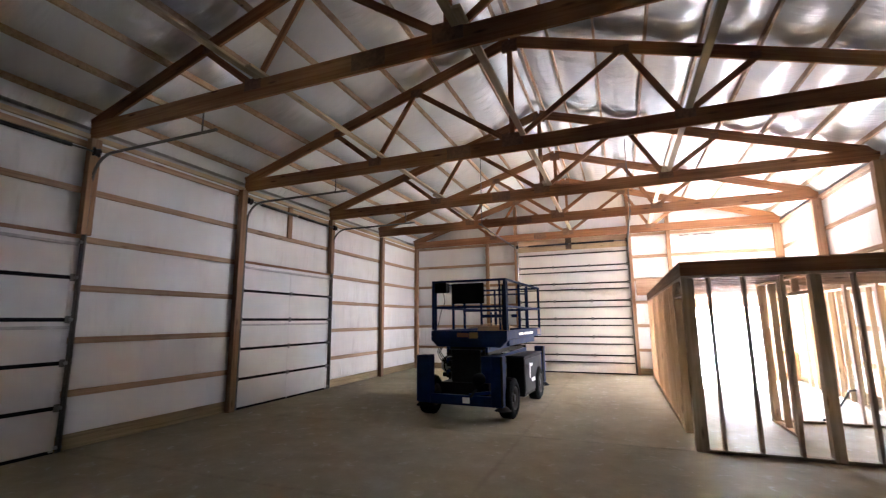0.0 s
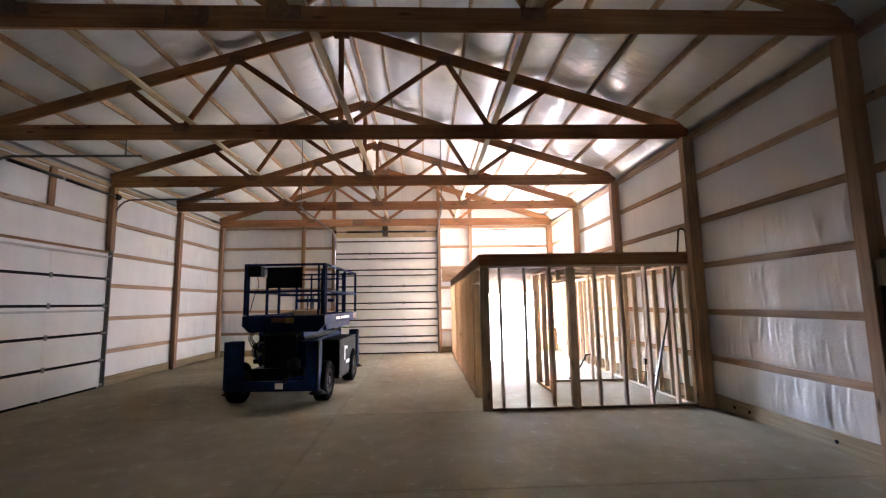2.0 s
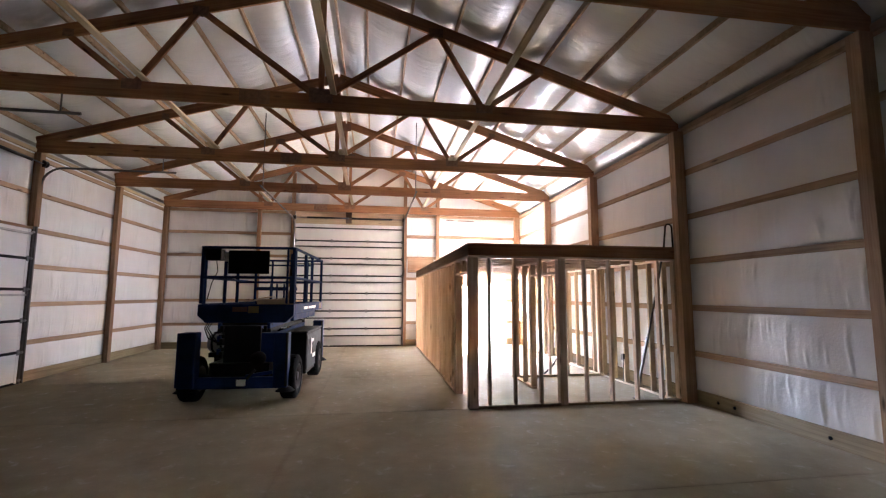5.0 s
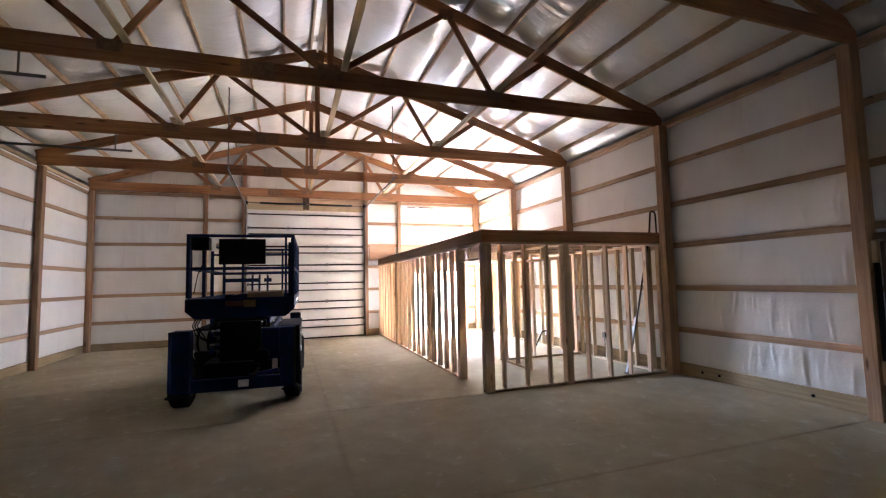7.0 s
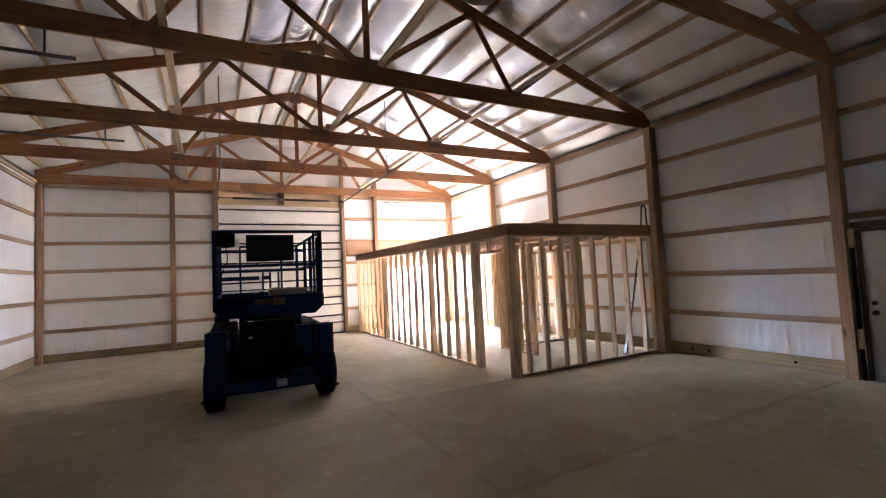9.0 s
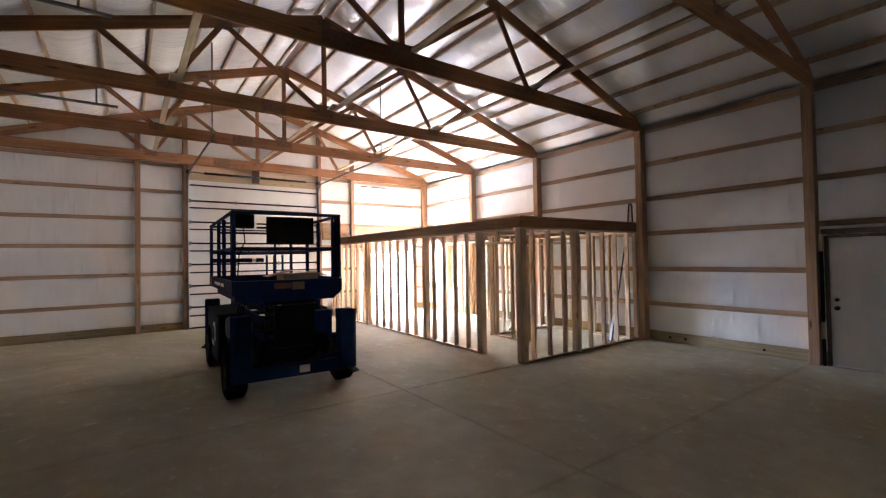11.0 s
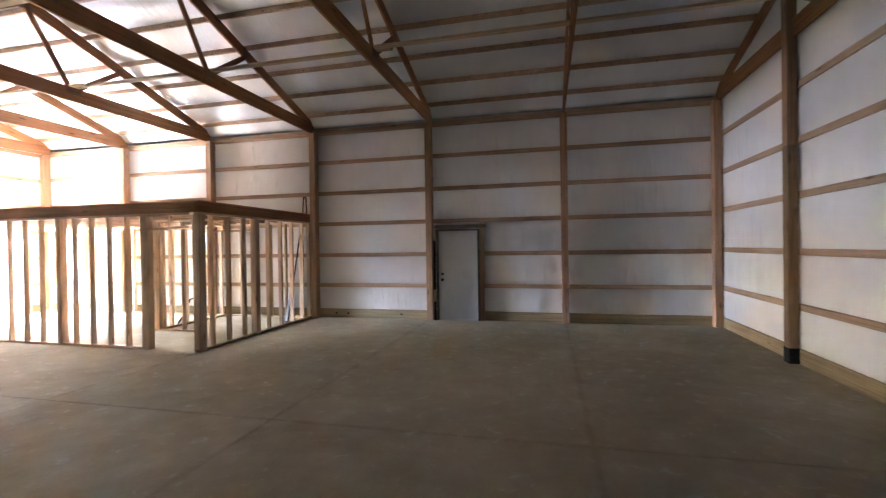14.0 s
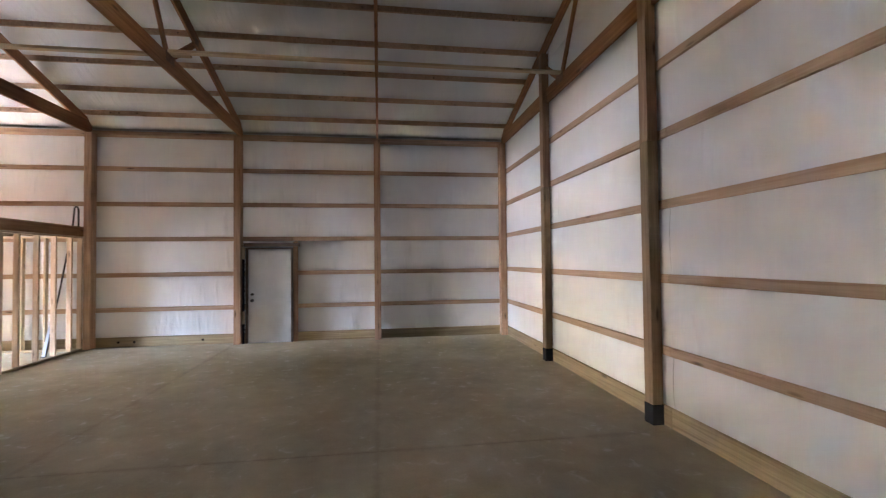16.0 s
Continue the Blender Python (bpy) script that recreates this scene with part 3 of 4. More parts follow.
first = roof_truss(LINES[0])
for y in LINES[1:] + [YF - 0.17, YB + 0.026]:
    copy_thing(first, pose(RIDGE_X, y, CHORD_Z0))
for x in (-3.50, RIDGE_X + 0.09, 1.43):
    ys = [YB + 0.02, 4.05, 9.86, YF - 0.02]
    brace = thing("lateral_brace", x, YB, CHORD_Z1 + 0.004, "pale pine brace boards laid across the truss chords", "brace", "truss braces")
    for k, (a, b) in enumerate(zip(ys, ys[1:])):
        block("board", x - 0.045 + 0.09 * (k % 2), x + 0.045 + 0.09 * (k % 2), a - (0.3 if k else 0), b, CHORD_Z1 + 0.003, CHORD_Z1 + 0.041, PALE_WOOD, brace)


# ---- overhead doors ----
def overhead_door(axis, plane, inward, a, b, height, sections, dark_joints, track_top, track_len, stiles, seal, strut_mat, label):
    """A sectional door with its sections, seals, hinges, struts, tracks and spring shaft."""
    def at(u, d, z):
        return Vector((u, plane + inward * d, z)) if axis == 'x' else Vector((plane + inward * d, u, z))

    def bar(nm, u0, u1, d0, d1, z0, z1, mat, parent, bevel=0.003, lab=""):
        p, q = at(u0, d0, z0), at(u1, d1, z1)
        return block(nm, *[v for s, t in zip(p, q) for v in (min(s, t), max(s, t))], mat, parent, lab, bevel)

    root = thing("overhead_door", *at((a + b) / 2, 0, 0), label, "garage door", "overhead doors")
    h = height / sections
    for k in range(sections):
        bar("section", a, b, -0.045, 0.0, k * h + 0.006, (k + 1) * h - 0.006, DOOR_WHITE, root)
        if k < sections - 1:
            bar("joint_seal", a, b, -0.02, 0.010, (k + 1) * h - seal, (k + 1) * h + seal, GAP_BLACK, root)
        for s in [a + 0.03] + [a + (b - a) * i / (stiles + 1) for i in range(1, stiles + 1)] + [b - 0.03]:
            bar("stile", s - 0.03, s + 0.03, 0.001, 0.006, k * h + 0.02, (k + 1) * h - 0.02, DOOR_WHITE, root, 0.001)
            if k < sections - 1:
                bar("hinge", s - 0.03, s + 0.03, 0.006, 0.026, (k + 1) * h - 0.05, (k + 1) * h + 0.05, HINGE_GREY, root, 0.004)
    for z in dark_joints:
        bar("strut", a + 0.02, b - 0.02, 0.006, 0.05, z - 0.8 * seal, z + 0.8 * seal, strut_mat, root, 0.004)
    bar("bottom_seal", a, b, -0.04, 0.006, 0.002, 0.045, GAP_BLACK, root)
    for u in (a - 0.03, b + 0.03):
        pts = [at(u, 0.07, 0.02), at(u, 0.07, height)]
        r = 0.38
        pts += [at(u, 0.07, track_top - r)]
        pts += [at(u, 0.07 + r * (1 - math.cos(t)), track_top - r + r * math.sin(t)) for t in (radians(15 * i) for i in range(1, 7))]
        pts += [at(u, 0.07 + r + track_len, track_top)]
        part("track", tube_mesh(pts, 0.021), DARK_STEEL, root)
        end = at(u, 0.07 + r + track_len - 0.25, track_top)
        part("hanger_strap", tube_mesh([end, Vector((end.x, end.y, (CHORD_Z0 + 0.08) if axis == 'y' else roof_z(end.x) + 0.02))], 0.012, 5), DARK_STEEL, root)
        bar("track_angle", u - 0.018, u + 0.018, 0.0, 0.03, 0.002, height + 0.4, DARK_STEEL, root)
        for k in range(sections + 1):
            part("roller", tube_mesh([at(u - 0.05, 0.05, max(0.08, min(k * h, height - 0.08))), at(u + 0.03, 0.05, max(0.08, min(k * h, height - 0.08)))], 0.024), GALV, root)
    zs = track_top + 0.06
    part("spring_shaft", tube_mesh([at(a - 0.06, 0.10, zs), at(b + 0.06, 0.10, zs)], 0.014), DARK_STEEL, root)
    mid = (a + b) / 2
    for u0, u1 in ((mid - 0.95 * (b - a) / 2.4, mid - 0.05), (mid + 0.05, mid + 0.95 * (b - a) / 2.4)):
        part("torsion_spring", tube_mesh([at(u0, 0.10, zs), at(u1, 0.10, zs)], 0.032), SPRING, root)
    for u in (a - 0.02, b + 0.02):
        part("cable_drum", lathe([(0.02, -0.04), (0.07, -0.04), (0.055, -0.02), (0.055, 0.02), (0.07, 0.04), (0.02, 0.04)], 16), BRONZE, root,
                    Matrix.Translation(at(u, 0.10, zs)) @ Matrix.Rotation(0 if axis == 'x' else radians(90), 4, 'Z'))
        part("lift_cable", tube_mesh([at(u - 0.01, 0.055, 0.1), at(u - 0.01, 0.055, zs - 0.05)], 0.004, 4), DARK_STEEL, root)
    return root


SIDE_STRUTS = (2.80, 1.64)
overhead_door('y', XL + 0.03, 1, D1[0], D1[1], DH, 5, SIDE_STRUTS, 4.11, 2.02, 1, 0.026, GALV, "closed white sectional overhead door with black section seals")
overhead_door('y', XL + 0.03, 1, D2[0], D2[1], DH, 5, SIDE_STRUTS, 4.11, 2.02, 1, 0.026, GALV, "closed white sectional overhead door with black section seals")
# struts of this door coloured near black, for their shade against the light
overhead_door('x', YF - 0.03, -1, FD[0], FD[1], FDH, 7, (3.85, 3.24, 2.66, 2.08, 1.50, 0.92, 0.35), 4.12, 4.1, 2, 0.023, STRUT_DARK,
              "tall closed white sectional overhead door with steel struts")


# ---- entry door of the long wall ----
EX = XR - 0.03                        # inner face of its frame
door = tagged(block("door_1", EX - 0.012, EX + 0.032, 3.005, 3.885, 0.018, 1.985, ENTRY_WHITE), "closed white six-panel steel entry door with two dark knobs", "door", kind="structure")
for z0, z1 in ((0.22, 0.80), (0.94, 1.50), (1.63, 1.86)):
    for y0, y1 in ((3.11, 3.395), (3.495, 3.78)):
        block("door_panel", EX - 0.0155, EX - 0.0125, y0, y1, z0, z1, ENTRY_WHITE, door, bevel=0.006)
        block("panel_field", EX - 0.0195, EX - 0.016, y0 + 0.045, y1 - 0.045, z0 + 0.045, z1 - 0.045, ENTRY_WHITE, door, bevel=0.005)
for z, r in ((0.90, 0.034), (1.03, 0.028)):
    part("knob" if z < 1 else "deadbolt", lathe([(0.012, 0.0), (r, 0.005), (r, 0.012), (0.014, 0.016), (0.014, 0.035), (r * 0.9, 0.045), (r * 0.9, 0.06), (0.01, 0.068)], 18),
         BRONZE, door, Matrix.Translation((EX - 0.012, 3.80, z)) @ Matrix.Rotation(math.pi, 4, 'Z'), "dark bronze knob")
for z in (0.25, 1.02, 1.80):
    block("hinge", EX - 0.022, EX - 0.0125, 3.006, 3.028, z - 0.05, z + 0.05, GALV, door)
frame_1 = tagged(block("door_frame", EX - 0.07, EX + 0.12, 3.888, 3.93, 0.002, 2.02, BROWN_BOARD), "rough dark timber frame around the entry door", "door frame", kind="structure")
block("jamb", EX - 0.07, EX + 0.12, 2.963, 3.002, 0.002, 2.02, BROWN_BOARD, frame_1)
block("head", EX - 0.07, EX + 0.12, 3.004, 3.886, 1.99, 2.02, BROWN_BOARD, frame_1)
block("trimmer", EX - 0.035, EX + 0.0, 2.863, 2.958, 0.002, 2.16, POST_WOOD, frame_1)
block("head_board", EX - 0.10, EX - 0.0, 2.82, 3.96, 2.045, 2.12, BROWN_BOARD, frame_1)
# unseen plate behind the leaf, added to block light leaks
block("weather_stop", EX + 0.036, EX + 0.048, 2.98, 3.91, 0.02, 2.03, GAP_BLACK, frame_1)
block("threshold", EX - 0.06, EX + 0.115, 3.004, 3.886, 0.002, 0.016, GALV, frame_1)
for z0, z1 in ((0.42, 0.68), (1.78, 2.03)):
    block("shim_block", EX - 0.13, EX - 0.072, 3.932, 3.985, z0, z1, PALE_WOOD, frame_1, "pale offcut block")
# black strips below and between the offcut blocks, in the gap beside the post
for z0, z1 in ((0.003, 0.418), (0.682, 1.778)):
    block("gap_strip", EX - 0.115, EX - 0.073, 3.936, 3.98, z0, z1, GAP_BLACK, frame_1, "black strip in the gap beside the post")


# ---- framed room ----
RX, RY, RTOP = 1.22, 6.99, 2.265      # outer corner of the room and the top of its studs
S, D = 0.040, 0.089                   # stud thickness and depth


def stud_wall(label, axis, plane, u0, u1, studs, posts=(), gaps=(), top=RTOP, wood=STUD_WOOD, plates=True):
    """Framed partition: plates, studs and posts. plane: its lower-coordinate face; gaps: doorways (u0, u1)."""
    def bar(nm, a, b, d0, d1, z0, z1, mat=wood, lab=""):
        if axis == 'x':
            return block(nm, a, b, plane + d0, plane + d1, z0, z1, mat, root, lab)
        return block(nm, plane + d0, plane + d1, a, b, z0, z1, mat, root, lab)

    base = ((u0 + u1) / 2, plane + D / 2, 0) if axis == 'x' else (plane + D / 2, (u0 + u1) / 2, 0)
    root = thing("stud_wall", *base, label, "stud wall", "stud walls of the room")
    edges = [u0] + [g for pair in gaps for g in pair] + [u1]
    for a, b in zip(edges[::2], edges[1::2]):
        if b - a > 0.05:
            bar("bottom_plate", a, b, 0.0, D, 0.002, 0.040, SKIRT_WOOD if axis == 'x' else wood)
    bar("top_plate", u0, u1, 0.0, D, top - 0.038, top)
    for u in studs:
        bar("stud", u - S / 2, u + S / 2, 0.001, D - 0.001, 0.0405, top - 0.0385)
    for u, w in posts:
        bar("post", u - w / 2, u + w / 2, -0.004, D + 0.03, 0.002, top - 0.0385, wood)
    for a, b in gaps:
        bar("door_header", a, b, 0.002, D - 0.002, 2.0, 2.038)
        mid = (a + b) / 2
        bar("cripple", mid - S / 2, mid + S / 2, 0.003, D - 0.003, 2.0385, top - 0.0385)
    return root


stud_wall("open pine stud wall with a thick corner post", 'x', RY, RX, XR - 0.16,
          [1.55, 1.95, 2.36, 3.10, 3.52, 3.94, 4.36, 4.655], [(RX + 0.075, 0.15), (2.71, 0.12)])
side_studs = [8.46 + 0.382 * i for i in range(18)]
stud_wall("long open pine stud wall with a doorway beside its corner post", 'y', RX, RY + 0.16, YF - 0.10,
          [u for u in side_studs if abs(u - 9.95) > 0.1] + [YF - 0.14], [(8.07, 0.14), (9.93, 0.11), (12.8, 0.11)], [(RY + 0.161, 8.0)])
right_studs = [7.20 + 0.406 * i for i in range(20)]
stud_wall("pine stud wall set in front of the insulated barn wall", 'y', XR - 0.19 - D, RY + 0.10, YF - 0.15,
          [u for u in right_studs if not (13.84 < u < 14.8)], wood=PALE_WOOD)
stud_wall("short closet partition of open pine studs", 'y', 2.65, RY + 0.13, 9.32, [8.24, 8.285, 8.70, 9.20, 9.29], gaps=[(RY + 0.131, 8.22)])
stud_wall("cross partition of open pine studs on a plate", 'x', 9.325, 2.65, XR - 0.24, [2.68, 3.05, 3.46, 3.86, 4.27, 4.55])

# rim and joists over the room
joists = thing("ceiling_joists", 3.0, 11.0, RTOP, "rim board coloured darker on its backlit front, with rows of pine joists over the framed room", "joist frame")
# front rim in darker wood than the side rim, for its backlit shade
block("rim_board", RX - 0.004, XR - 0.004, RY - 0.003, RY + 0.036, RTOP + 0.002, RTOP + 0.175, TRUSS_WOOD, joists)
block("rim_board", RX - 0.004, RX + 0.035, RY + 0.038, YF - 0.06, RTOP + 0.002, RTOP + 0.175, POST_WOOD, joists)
block("rim_cap", RX - 0.012, XR - 0.004, RY - 0.012, RY + 0.10, RTOP + 0.1755, RTOP + 0.193, POST_WOOD, joists)
block("rim_cap", RX - 0.012, RX + 0.09, RY + 0.102, YF - 0.06, RTOP + 0.1755, RTOP + 0.193, POST_WOOD, joists)
for i in range(20):
    y = RY + 0.42 + 0.406 * i
    block("joist", RX + 0.037, XR - 0.16, y - 0.019, y + 0.019, RTOP + 0.002, RTOP + 0.17, WOOD, joists)

# blocking and a plywood patch between the studs of the barn wall
blocking = thing("wall_blocking", XR - 0.18, 11.6, 0.78, "plywood patch with short blocks between studs", "blocking")
block("plywood", XR - 0.135, XR - 0.12, 11.40, 11.78, 0.78, 2.00, WOOD, blocking)
for z in (1.54, 1.93):
    block("block", XR - 0.228, XR - 0.136, 11.42, 11.78, z - 0.02, z + 0.02, PALE_WOOD, blocking)

# open glazed door of the front opening
leaf = thing("door_2", 2.40, YF - 0.11, 0.01, "open beige entry door with a tall glass lite", "door", kind="structure")
leaf_pose = pose(2.40, YF - 0.13, 0.012, 0, 0, 180 + 48)


def leaf_box(nm, x0, x1, y0, y1, z0, z1, mat, lab=""):
    return part(nm, box_mesh(x1 - x0, y1 - y0, z1 - z0, 0.003, mat), None, leaf, leaf_pose @ Matrix.Translation(((x0 + x1) / 2, (y0 + y1) / 2, (z0 + z1) / 2)), lab)


leaf_box("rail", 0.0, 0.90, -0.022, 0.022, 0.0, 0.88, CARD)
leaf_box("rail", 0.0, 0.90, -0.022, 0.022, 1.82, 2.00, CARD)
leaf_box("stile", 0.0, 0.18, -0.022, 0.022, 0.881, 1.819, CARD)
leaf_box("stile", 0.72, 0.90, -0.022, 0.022, 0.881, 1.819, CARD)
pane = leaf_box("pane", 0.181, 0.719, -0.006, 0.006, 0.882, 1.818, GLASS)
pane.visible_shadow = False
leaf_box("edge_seal", 0.901, 0.915, -0.02, 0.02, 0.0, 2.0, GAP_BLACK)
part("knob", lathe([(0.012, 0.0), (0.032, 0.006), (0.014, 0.012), (0.014, 0.035), (0.028, 0.045), (0.028, 0.06), (0.01, 0.068)], 16), BRONZE, leaf,
     leaf_pose @ Matrix.Translation((0.83, 0.022, 0.93)) @ Matrix.Rotation(radians(90), 4, 'Z'))
# window of the long wall
win = tagged(block("window_1", XR + 0.02, XR + 0.07, 13.82, 14.82, 0.86, 0.90, LABEL_WHITE), "white framed window over the gravel yard", "window", kind="structure")
block("window_frame", XR + 0.02, XR + 0.07, 13.82, 14.82, 2.10, 2.14, LABEL_WHITE, win)
for a in (13.82, 14.30, 14.78):
    block("window_frame", XR + 0.02, XR + 0.07, a, a + 0.04, 0.901, 2.099, LABEL_WHITE, win)
for a, b in ((13.861, 14.299), (14.341, 14.779)):
    p = block("pane", XR + 0.04, XR + 0.046, a, b, 0.902, 2.098, GLASS, win, bevel=0)
    p.visible_shadow = False

# loose boards and clutter
bend = [(4.62 + 0.06 * (1 - math.cos(k)), 7.12, 2.80 + 0.06 * math.sin(k)) for k in (radians(20 * i) for i in range(10))]
bm = tube_mesh([(4.03, 7.21, 0.012), (4.32, 7.17, 1.25), (4.58, 7.125, 2.45)] + bend + [(4.745, 7.12, 2.47)], 0.015)
tagged(part("leaning_conduit", bm, BRONZE), "long dark hooked conduit leaning on the rim board", "conduit")
# bright bar that stands in for light reflected by the conduit's lower length
t = thing("straightedge", 4.05, 7.26, 0.0, "bright metal bar for the sheen on the conduit's lower length, leaning against a stud", "straightedge")
beam("rail", (4.05, 7.26, 0.008), (4.27, 7.21, 0.98), 0.025, 0.055, ALU, t, up=(0, 1, 0))
block("foot_tape", 4.01, 4.08, 7.235, 7.29, 0.001, 0.012, GAP_BLACK, t)
bm = tube_mesh([(3.40, 9.55, 0.02), (3.62, 9.58, 0.20), (3.78, 9.62, 0.42), (3.82, 9.62, 0.50), (3.95, 9.64, 0.52)], 0.018)
tagged(part("bent_pipe", bm, BRONZE), "thin dark bent pipe rising from the slab", "pipe")

box = thing("junction_box", 4.53, 8.40, 0.42, "small dark electrical box nailed to a stud", "electrical box")
block("box", 4.50, 4.545, 8.36, 8.42, 0.46, 0.565, LIFT_BLACK, box, bevel=0.005)
block("cover_rim", 4.496, 4.4995, 8.355, 8.425, 0.455, 0.57, HINGE_GREY, box, bevel=0.001)
bm = tube_mesh([(4.525, 8.39, 0.456), (4.525, 8.392, 0.25), (4.52, 8.40, 0.05)], 0.009, 6)
part("cable", bm, BRONZE, box)

# ---- scissor lift ----
def scissor_lift(cx, y0, y1, c0, c1):
    """Rough-terrain scissor lift, lowered: chassis, wheels, outriggers, side trays, scissor stack, platform and rails."""
    lift = thing("scissor_lift", cx, (y0 + y1) / 2, 0.0, "dark blue rough-terrain scissor lift standing lowered on the slab", "scissor lift")
    W = 0.765

    def b(nm, x0, x1, ya, yb, z0, z1, mat, parent=lift, lab="", bevel=0.008):
        return block(nm, cx + x0, cx + x1, ya, yb, z0, z1, mat, parent, lab, bevel)

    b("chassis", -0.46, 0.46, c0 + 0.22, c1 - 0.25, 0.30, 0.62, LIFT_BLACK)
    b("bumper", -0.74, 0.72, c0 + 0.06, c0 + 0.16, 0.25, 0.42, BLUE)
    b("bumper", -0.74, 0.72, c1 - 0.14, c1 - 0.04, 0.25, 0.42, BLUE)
    b("plate_label", 0.02, 0.16, c0 + 0.056, c0 + 0.0595, 0.29, 0.39, LABEL_WHITE, lab="small white plate")
    for y in (c0 + 0.38, c1 - 0.98):
        part("axle", tube_mesh([(cx - 0.74, y, 0.362), (cx + 0.74, y, 0.362)], 0.06), LIFT_BLACK, lift)
        for s in (-1, 1):
            x = cx + s * 0.75
            yw = y + (0.10 if s > 0 and y < (c0 + c1) / 2 else 0.0)
            prof = [(0.20, -0.125), (0.29, -0.13), (0.345, -0.10), (0.355, -0.03), (0.355, 0.03), (0.345, 0.10), (0.29, 0.13), (0.20, 0.125), (0.20, -0.125)]
            tyre = part("wheel", lathe(prof, 36, False), RUBBER, lift, Matrix.Translation((x, yw, 0.362)), "black lugged rubber tyre")
            part("rim", lathe([(0.03, -0.06), (0.18, -0.06), (0.20, -0.126), (0.20, 0.126), (0.18, 0.06), (0.07, 0.05), (0.07, 0.11), (0.03, 0.11)], 28), RIM, tyre,
                 Matrix.Translation((x, yw, 0.362)) @ (Matrix.Identity(4) if s > 0 else Matrix.Rotation(math.pi, 4, 'Z')))
            lug = bmesh.new()
            for k in range(22):
                for side in (-1, 1):
                    a = 2 * math.pi * (k + (0.5 if side > 0 else 0)) / 22
                    m = Matrix.Rotation(a, 4, 'X') @ Matrix.Translation((side * 0.052, 0, 0.339)) @ Matrix.Rotation(radians(25 * side), 4, 'Z') @ Matrix.Diagonal((0.085, 0.034, 0.03, 1))
                    bmesh.ops.create_cube(lug, size=1.0, matrix=m)
            part("tread", lug, RUBBER, tyre, Matrix.Translation((x, yw, 0.362)))
    # outrigger housings with their jack feet
    for y, sy in ((c0 + 0.10, -1), (c1 - 0.12, 1)):
        for s in (-1, 1):
            box_x = (-0.82, -0.59) if s < 0 else (0.58, 0.79)
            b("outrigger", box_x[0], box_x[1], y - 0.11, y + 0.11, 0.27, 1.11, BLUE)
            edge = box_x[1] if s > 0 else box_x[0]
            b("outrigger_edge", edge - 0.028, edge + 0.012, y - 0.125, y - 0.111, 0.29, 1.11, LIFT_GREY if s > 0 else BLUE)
            foot = bmesh.new()
            bmesh.ops.create_cone(foot, cap_ends=True, segments=20, radius1=0.15, radius2=0.07, depth=0.07)
            part("jack_foot", foot, LIFT_BLACK, lift, pose(cx + (box_x[0] + box_x[1]) / 2 + 0.06 * s, y - 0.02 * sy, 0.235))
    # side trays
    for s in (-1, 1):
        xa, xb = sorted((s * 0.46, s * 0.82))
        tray = b("side_tray", xa, xb, c0 + 1.38, c1 - 0.62, 0.24, 0.99, LIFT_BLACK, lab="black engine tray with grey cover")
        f0, f1 = sorted((s * 0.8205, s * 0.832))
        b("cover", f0, f1, c0 + 1.41, c1 - 0.65, 0.30, 0.95, LIFT_GREY, tray)
        f0, f1 = sorted((s * 0.8325, s * 0.8355))
        b("latch_recess", f0, f1, c0 + 1.50, c0 + 1.68, 0.66, 0.86, LIFT_BLACK, tray)
        for ya, yb, z0, z1 in ((1.78, 1.85, 0.56, 0.86), (1.85, 2.06, 0.78, 0.84), (1.94, 2.25, 0.47, 0.54)):
            b("decal", f0, f1, c0 + ya, c0 + yb, z0, z1, LABEL_WHITE, tray, "white decal block", 0)
        t0, t1 = sorted((s * 0.44, s * 0.84))
        b("tray_lid", t0, t1, c0 + 1.35, c1 - 0.60, 0.991, 1.02, LIFT_GREY, tray)
    # hydraulic tank between the outrigger and the tray, and the drive motors
    tank = part("hydraulic_tank", lathe([(0.02, -0.17), (0.13, -0.165), (0.155, -0.13), (0.155, 0.13), (0.13, 0.165), (0.02, 0.17)], 24), TANK, lift,
                Matrix.Translation((cx - 0.60, c0 + 1.02, 0.86)), "pale grey cylindrical tank")
    for dx in (-0.08, 0.07):
        part("tank_strap", lathe([(0.156, dx - 0.018), (0.161, dx - 0.018), (0.161, dx + 0.018), (0.156, dx + 0.018)], 24), LIFT_BLACK, tank, Matrix.Translation((cx - 0.60, c0 + 1.02, 0.86)))
    b("tank_bracket", -0.74, -0.44, c0 + 0.90, c0 + 1.14, 0.62, 0.70, LIFT_BLACK)
    part("drive_motor", lathe([(0.02, 0.0), (0.10, 0.0), (0.11, 0.03), (0.11, 0.16), (0.06, 0.20), (0.02, 0.20)], 20), RUBBER, lift, Matrix.Translation((cx + 0.32, c0 + 0.20, 0.70)) @ Matrix.Rotation(radians(-90), 4, 'Z'))
    beam("steering_link", (cx + 0.16, c0 + 0.05, 0.44), (cx + 0.56, c0 + 0.05, 0.50), 0.05, 0.05, BLUE, lift)
    beam("steering_link", (cx + 0.18, c0 + 0.04, 0.40), (cx + 0.30, c0 + 0.04, 0.54), 0.04, 0.04, LIFT_GREY, lift)
    # folded scissor arms
    for k in range(6):
        z = 0.70 + 0.105 * k
        for s in (-1, 1):
            x = cx + s * (0.34 + 0.05 * (k % 2))
            dy = 0.03 * (k % 2)
            beam("scissor_arm", (x, c0 + 0.34 + dy, z - 0.03 * (1 if k % 2 else -1)), (x, y1 - 0.10, z + 0.03 * (1 if k % 2 else -1)), 0.05, 0.09, BLUE if k % 2 else LIFT_BLACK, lift)
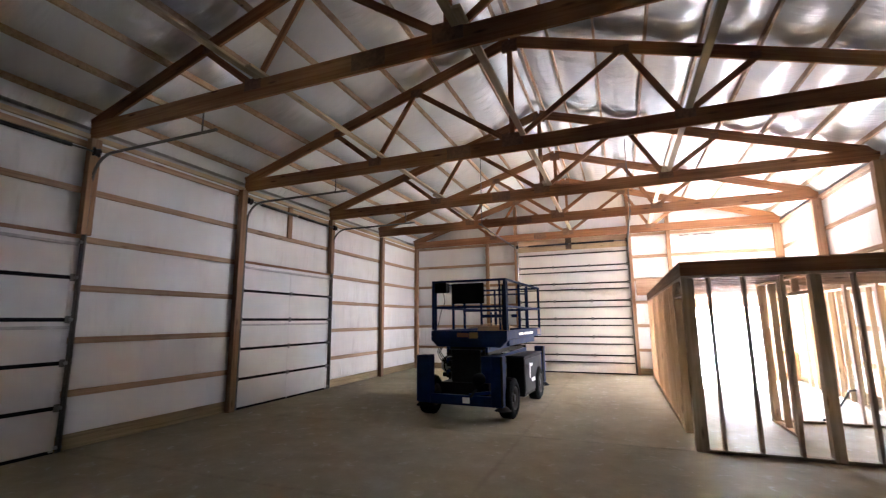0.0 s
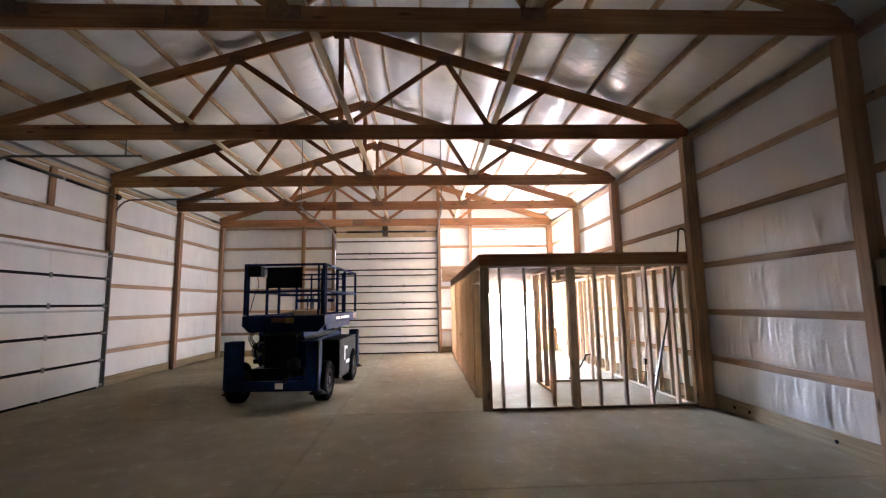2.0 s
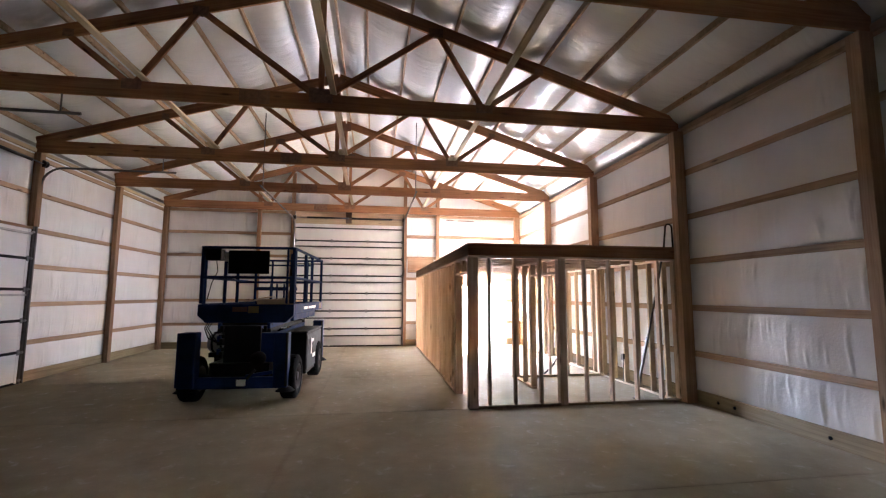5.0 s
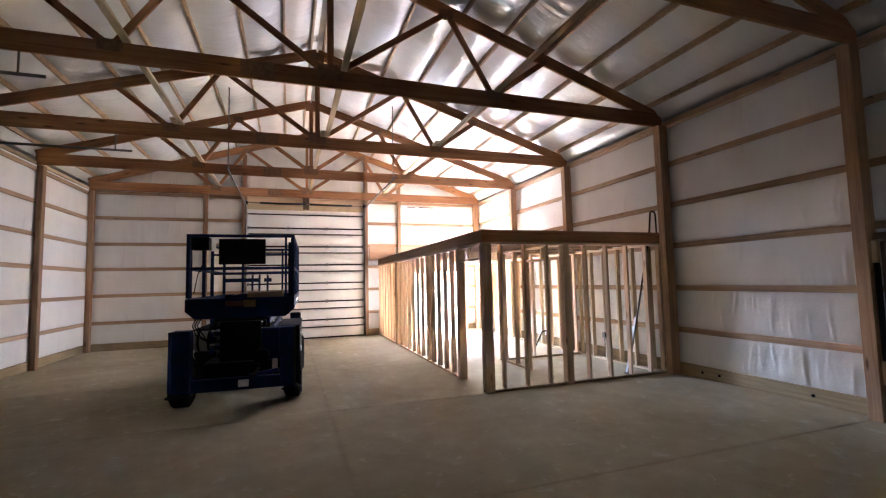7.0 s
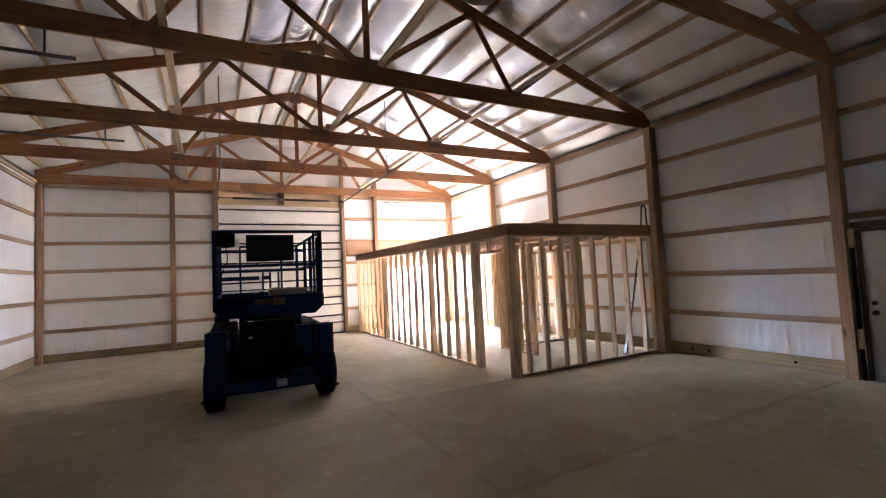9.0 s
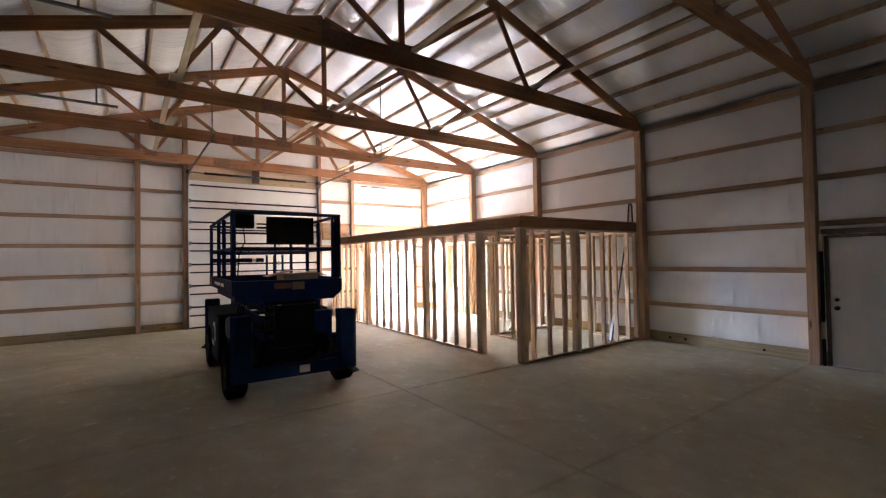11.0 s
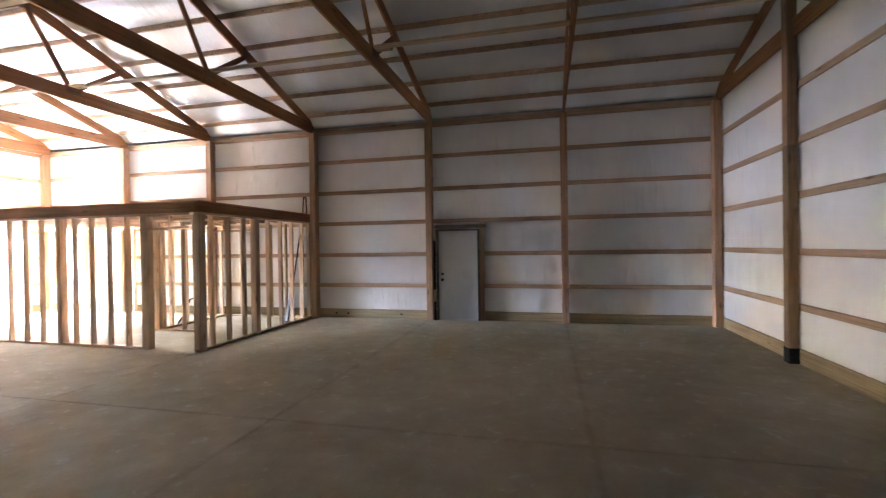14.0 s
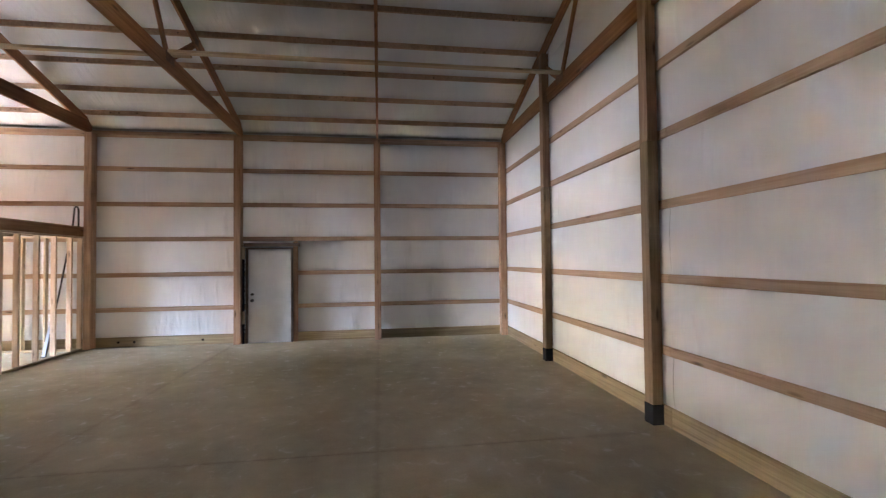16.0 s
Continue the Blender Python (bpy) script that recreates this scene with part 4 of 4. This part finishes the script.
        part("pivot_tube", tube_mesh([(cx - 0.42, c0 + 0.42 + 0.05 * (k % 2), z), (cx + 0.42, c0 + 0.42 + 0.05 * (k % 2), z)], 0.035), LIFT_BLACK, lift)
        part("pivot_tube", tube_mesh([(cx - 0.42, y1 - 0.16, z), (cx + 0.42, y1 - 0.16, z)], 0.035), LIFT_BLACK, lift)
    part("lift_cylinder", tube_mesh([(cx, y0 + 0.6, 0.72), (cx, y1 - 0.7, 1.10)], 0.07, 12), LIFT_BLACK, lift)
    b("end_guard", -0.26, 0.30, c0 + 0.26, c0 + 0.32, 0.46, 1.20, LIFT_BLACK)
    b("hose_box", 0.30, 0.56, c0 + 0.30, c0 + 0.66, 0.62, 1.08, BLUE)
    for k in range(3):
        part("hose", tube_mesh([(cx - 0.62 + 0.04 * k, y0 + 0.15, 1.30), (cx - 0.68 + 0.03 * k, y0 + 0.10, 1.14), (cx - 0.64 + 0.05 * k, y0 + 0.16, 0.98), (cx - 0.5, y0 + 0.24, 0.88)], 0.010, 6), RUBBER, lift)
    # platform: deck with a skirted front that narrows below
    deck = bmesh.new()
    prof = [(-W, 1.36), (-W, 1.54), (W, 1.54), (W, 1.36), (W - 0.13, 1.24), (-W + 0.13, 1.24)]
    front = [deck.verts.new((cx + x, y0, z)) for x, z in prof]
    back = [deck.verts.new((cx + x, y0 + 0.12, z)) for x, z in prof]
    deck.faces.new(front)
    deck.faces.new(back[::-1])
    for k in range(6):
        deck.faces.new((front[k], back[k], back[(k + 1) % 6], front[(k + 1) % 6]))
    bmesh.ops.recalc_face_normals(deck, faces=deck.faces[:])
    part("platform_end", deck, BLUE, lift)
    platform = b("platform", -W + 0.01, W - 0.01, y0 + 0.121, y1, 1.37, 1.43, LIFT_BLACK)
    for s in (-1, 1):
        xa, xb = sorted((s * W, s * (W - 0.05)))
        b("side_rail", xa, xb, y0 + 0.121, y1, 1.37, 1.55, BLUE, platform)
        f0, f1 = sorted((s * W + s * 0.0005, s * W + s * 0.003))
        for ya, yb in ((0.85, 1.20), (1.30, 1.46), (1.50, 1.66), (1.70, 1.86), (1.90, 2.06)):
            b("decal", f0, f1, y0 + ya, y0 + yb, 1.435, 1.485, LABEL_WHITE, platform, "white decal block", 0)
        b("end_decal", f0, f1, y1 - 0.42, y1 - 0.10, 1.40, 1.53, LABEL_ORANGE, platform, "orange striped decal", 0)
        xe, xf = sorted((s * (W - 0.10), s * (W - 0.16)))
        b("extension_rail", xe, xf, y0 + 0.5, y1 - 0.3, 1.24, 1.36, BLUE, platform)
    b("platform_back", -W + 0.051, W - 0.051, y1 - 0.05, y1, 1.431, 1.55, BLUE)
    b("decal", -0.22, 0.02, y0 - 0.003, y0 - 0.0005, 1.42, 1.50, LABEL_ORANGE, lift, "orange warning decal", 0)
    b("decal", 0.03, 0.20, y0 - 0.003, y0 - 0.0005, 1.40, 1.51, LABEL_YELLOW, lift, "yellow warning decal", 0)
    # guard rails
    z_mid, z_top, r = 1.99, 2.49, 0.022

    def rail(pts, rad=r, nm="rail"):
        return part(nm, tube_mesh([(cx + x, y, z) for x, y, z in pts], rad), BLUE, lift)

    def flat_rail(x, y, z0, z1, w=0.055):
        return b("rail_post", x - w / 2, x + w / 2, y - 0.02, y + 0.02, z0, z1, BLUE)

    x_in = W - 0.03
    for z in (z_mid, z_top):
        b("rail", -W, W, y0 + 0.015, y0 + 0.055, z - 0.022, z + 0.022, BLUE)
        b("rail", -W, W, y1 - 0.055, y1 - 0.015, z - 0.022, z + 0.022, BLUE)
        for s in (-1, 1):
            xa, xb = sorted((s * W, s * (W - 0.04)))
            b("rail", xa, xb, y0 + 0.0555, y1 - 0.0555, z - 0.022, z + 0.022, BLUE)
    for s in (-1, 1):
        for y in (y0 + 0.035, y0 + 0.14, y0 + 1.05, y0 + 1.72, y1 - 0.035):
            flat_rail(s * x_in, y, 1.551, z_top - 0.023)
    for x in (-0.37, 0.42):
        flat_rail(x, y1 - 0.034, 1.551, z_top - 0.023, 0.04)
    flat_rail(W - 0.13, y0 + 0.034, 1.551, z_top - 0.023, 0.035)
    flat_rail(x_in - 0.02, y0 + 0.075, 1.551, 2.40, 0.09)
    b("rail_tag", -0.02, 0.05, y1 - 0.06, y1 - 0.0555, 1.80, 1.88, LABEL_WHITE)
    b("rail", -W + 0.05, 0.2, y1 - 0.05, y1 - 0.02, 1.80, 1.88, BLUE)
    for x in (-0.02, 0.10, 0.24):
        rail([(x, y0 + 1.50, 1.43), (x, y0 + 1.50, 1.92)], 0.018, "inner_post")
    rail([(-x_in, y0 + 1.64, 1.95), (x_in, y0 + 1.64, 1.95)], 0.02)
    rail([(-x_in, y0 + 1.64, 2.30), (x_in, y0 + 1.64, 2.30)], 0.018)
    # manual panel on the end rail and the control box
    b("sign_panel", -0.32, 0.34, y0 - 0.012, y0 + 0.012, 2.05, 2.44, LIFT_BLACK, lab="plain dark panel fixed to the end rail")
    box = b("control_box", -W + 0.05, -W + 0.30, y0 + 0.06, y0 + 0.24, 2.28, 2.47, LIFT_BLACK, lab="black control box")
    b("joystick", -W + 0.15, -W + 0.18, y0 + 0.14, y0 + 0.17, 2.471, 2.53, RUBBER, box)
    part("cord", tube_mesh([(cx - W + 0.18, y0 + 0.2, 2.28), (cx - W + 0.20, y0 + 0.22, 2.1), (cx - W + 0.12, y0 + 0.2, 1.9), (cx - W + 0.09, y0 + 0.12, 1.62)], 0.008, 6), RUBBER, lift)
    b("paper_pouch", -W + 0.24, -W + 0.36, y0 + 0.241, y0 + 0.252, 2.27, 2.42, LABEL_WHITE, box, "pale paper pouch")
    b("gate_latch", x_in - 0.07, x_in - 0.03, y0 + 0.05, y0 + 0.09, 2.02, 2.14, LIFT_BLACK)
    return lift


LIFT_X, LIFT_Y0, LIFT_Y1 = -2.22, 8.065, 11.00
LIFT_POSE = Matrix.Translation((LIFT_X, LIFT_Y0, 0)) @ Matrix.Rotation(radians(-2.6), 4, 'Z') @ Matrix.Scale(0.975, 4) @ Matrix.Translation((-LIFT_X, -LIFT_Y0, 0))
lift = scissor_lift(LIFT_X, LIFT_Y0, LIFT_Y1, 7.63, 11.22)
lift.matrix_basis = LIFT_POSE @ lift.matrix_basis
carton = thing("cardboard_box", LIFT_X + 0.28, LIFT_Y0 + 0.75, 1.431, "open brown cardboard box on the lift platform", "cardboard box")
block("body", LIFT_X + 0.02, LIFT_X + 0.56, LIFT_Y0 + 0.5, LIFT_Y0 + 0.95, 1.432, 1.62, CARD, carton)
for x0, z0, x1, z1 in ((0.02, 1.622, -0.20, 1.575), (0.02, 1.632, 0.22, 1.668), (0.56, 1.622, 0.70, 1.58), (0.56, 1.63, 0.30, 1.642)):
    beam("flap", (LIFT_X + x0, LIFT_Y0 + 0.725, z0), (LIFT_X + x1, LIFT_Y0 + 0.725, z1), 0.44, 0.006, CARD, carton)
carton.matrix_basis = LIFT_POSE @ carton.matrix_basis
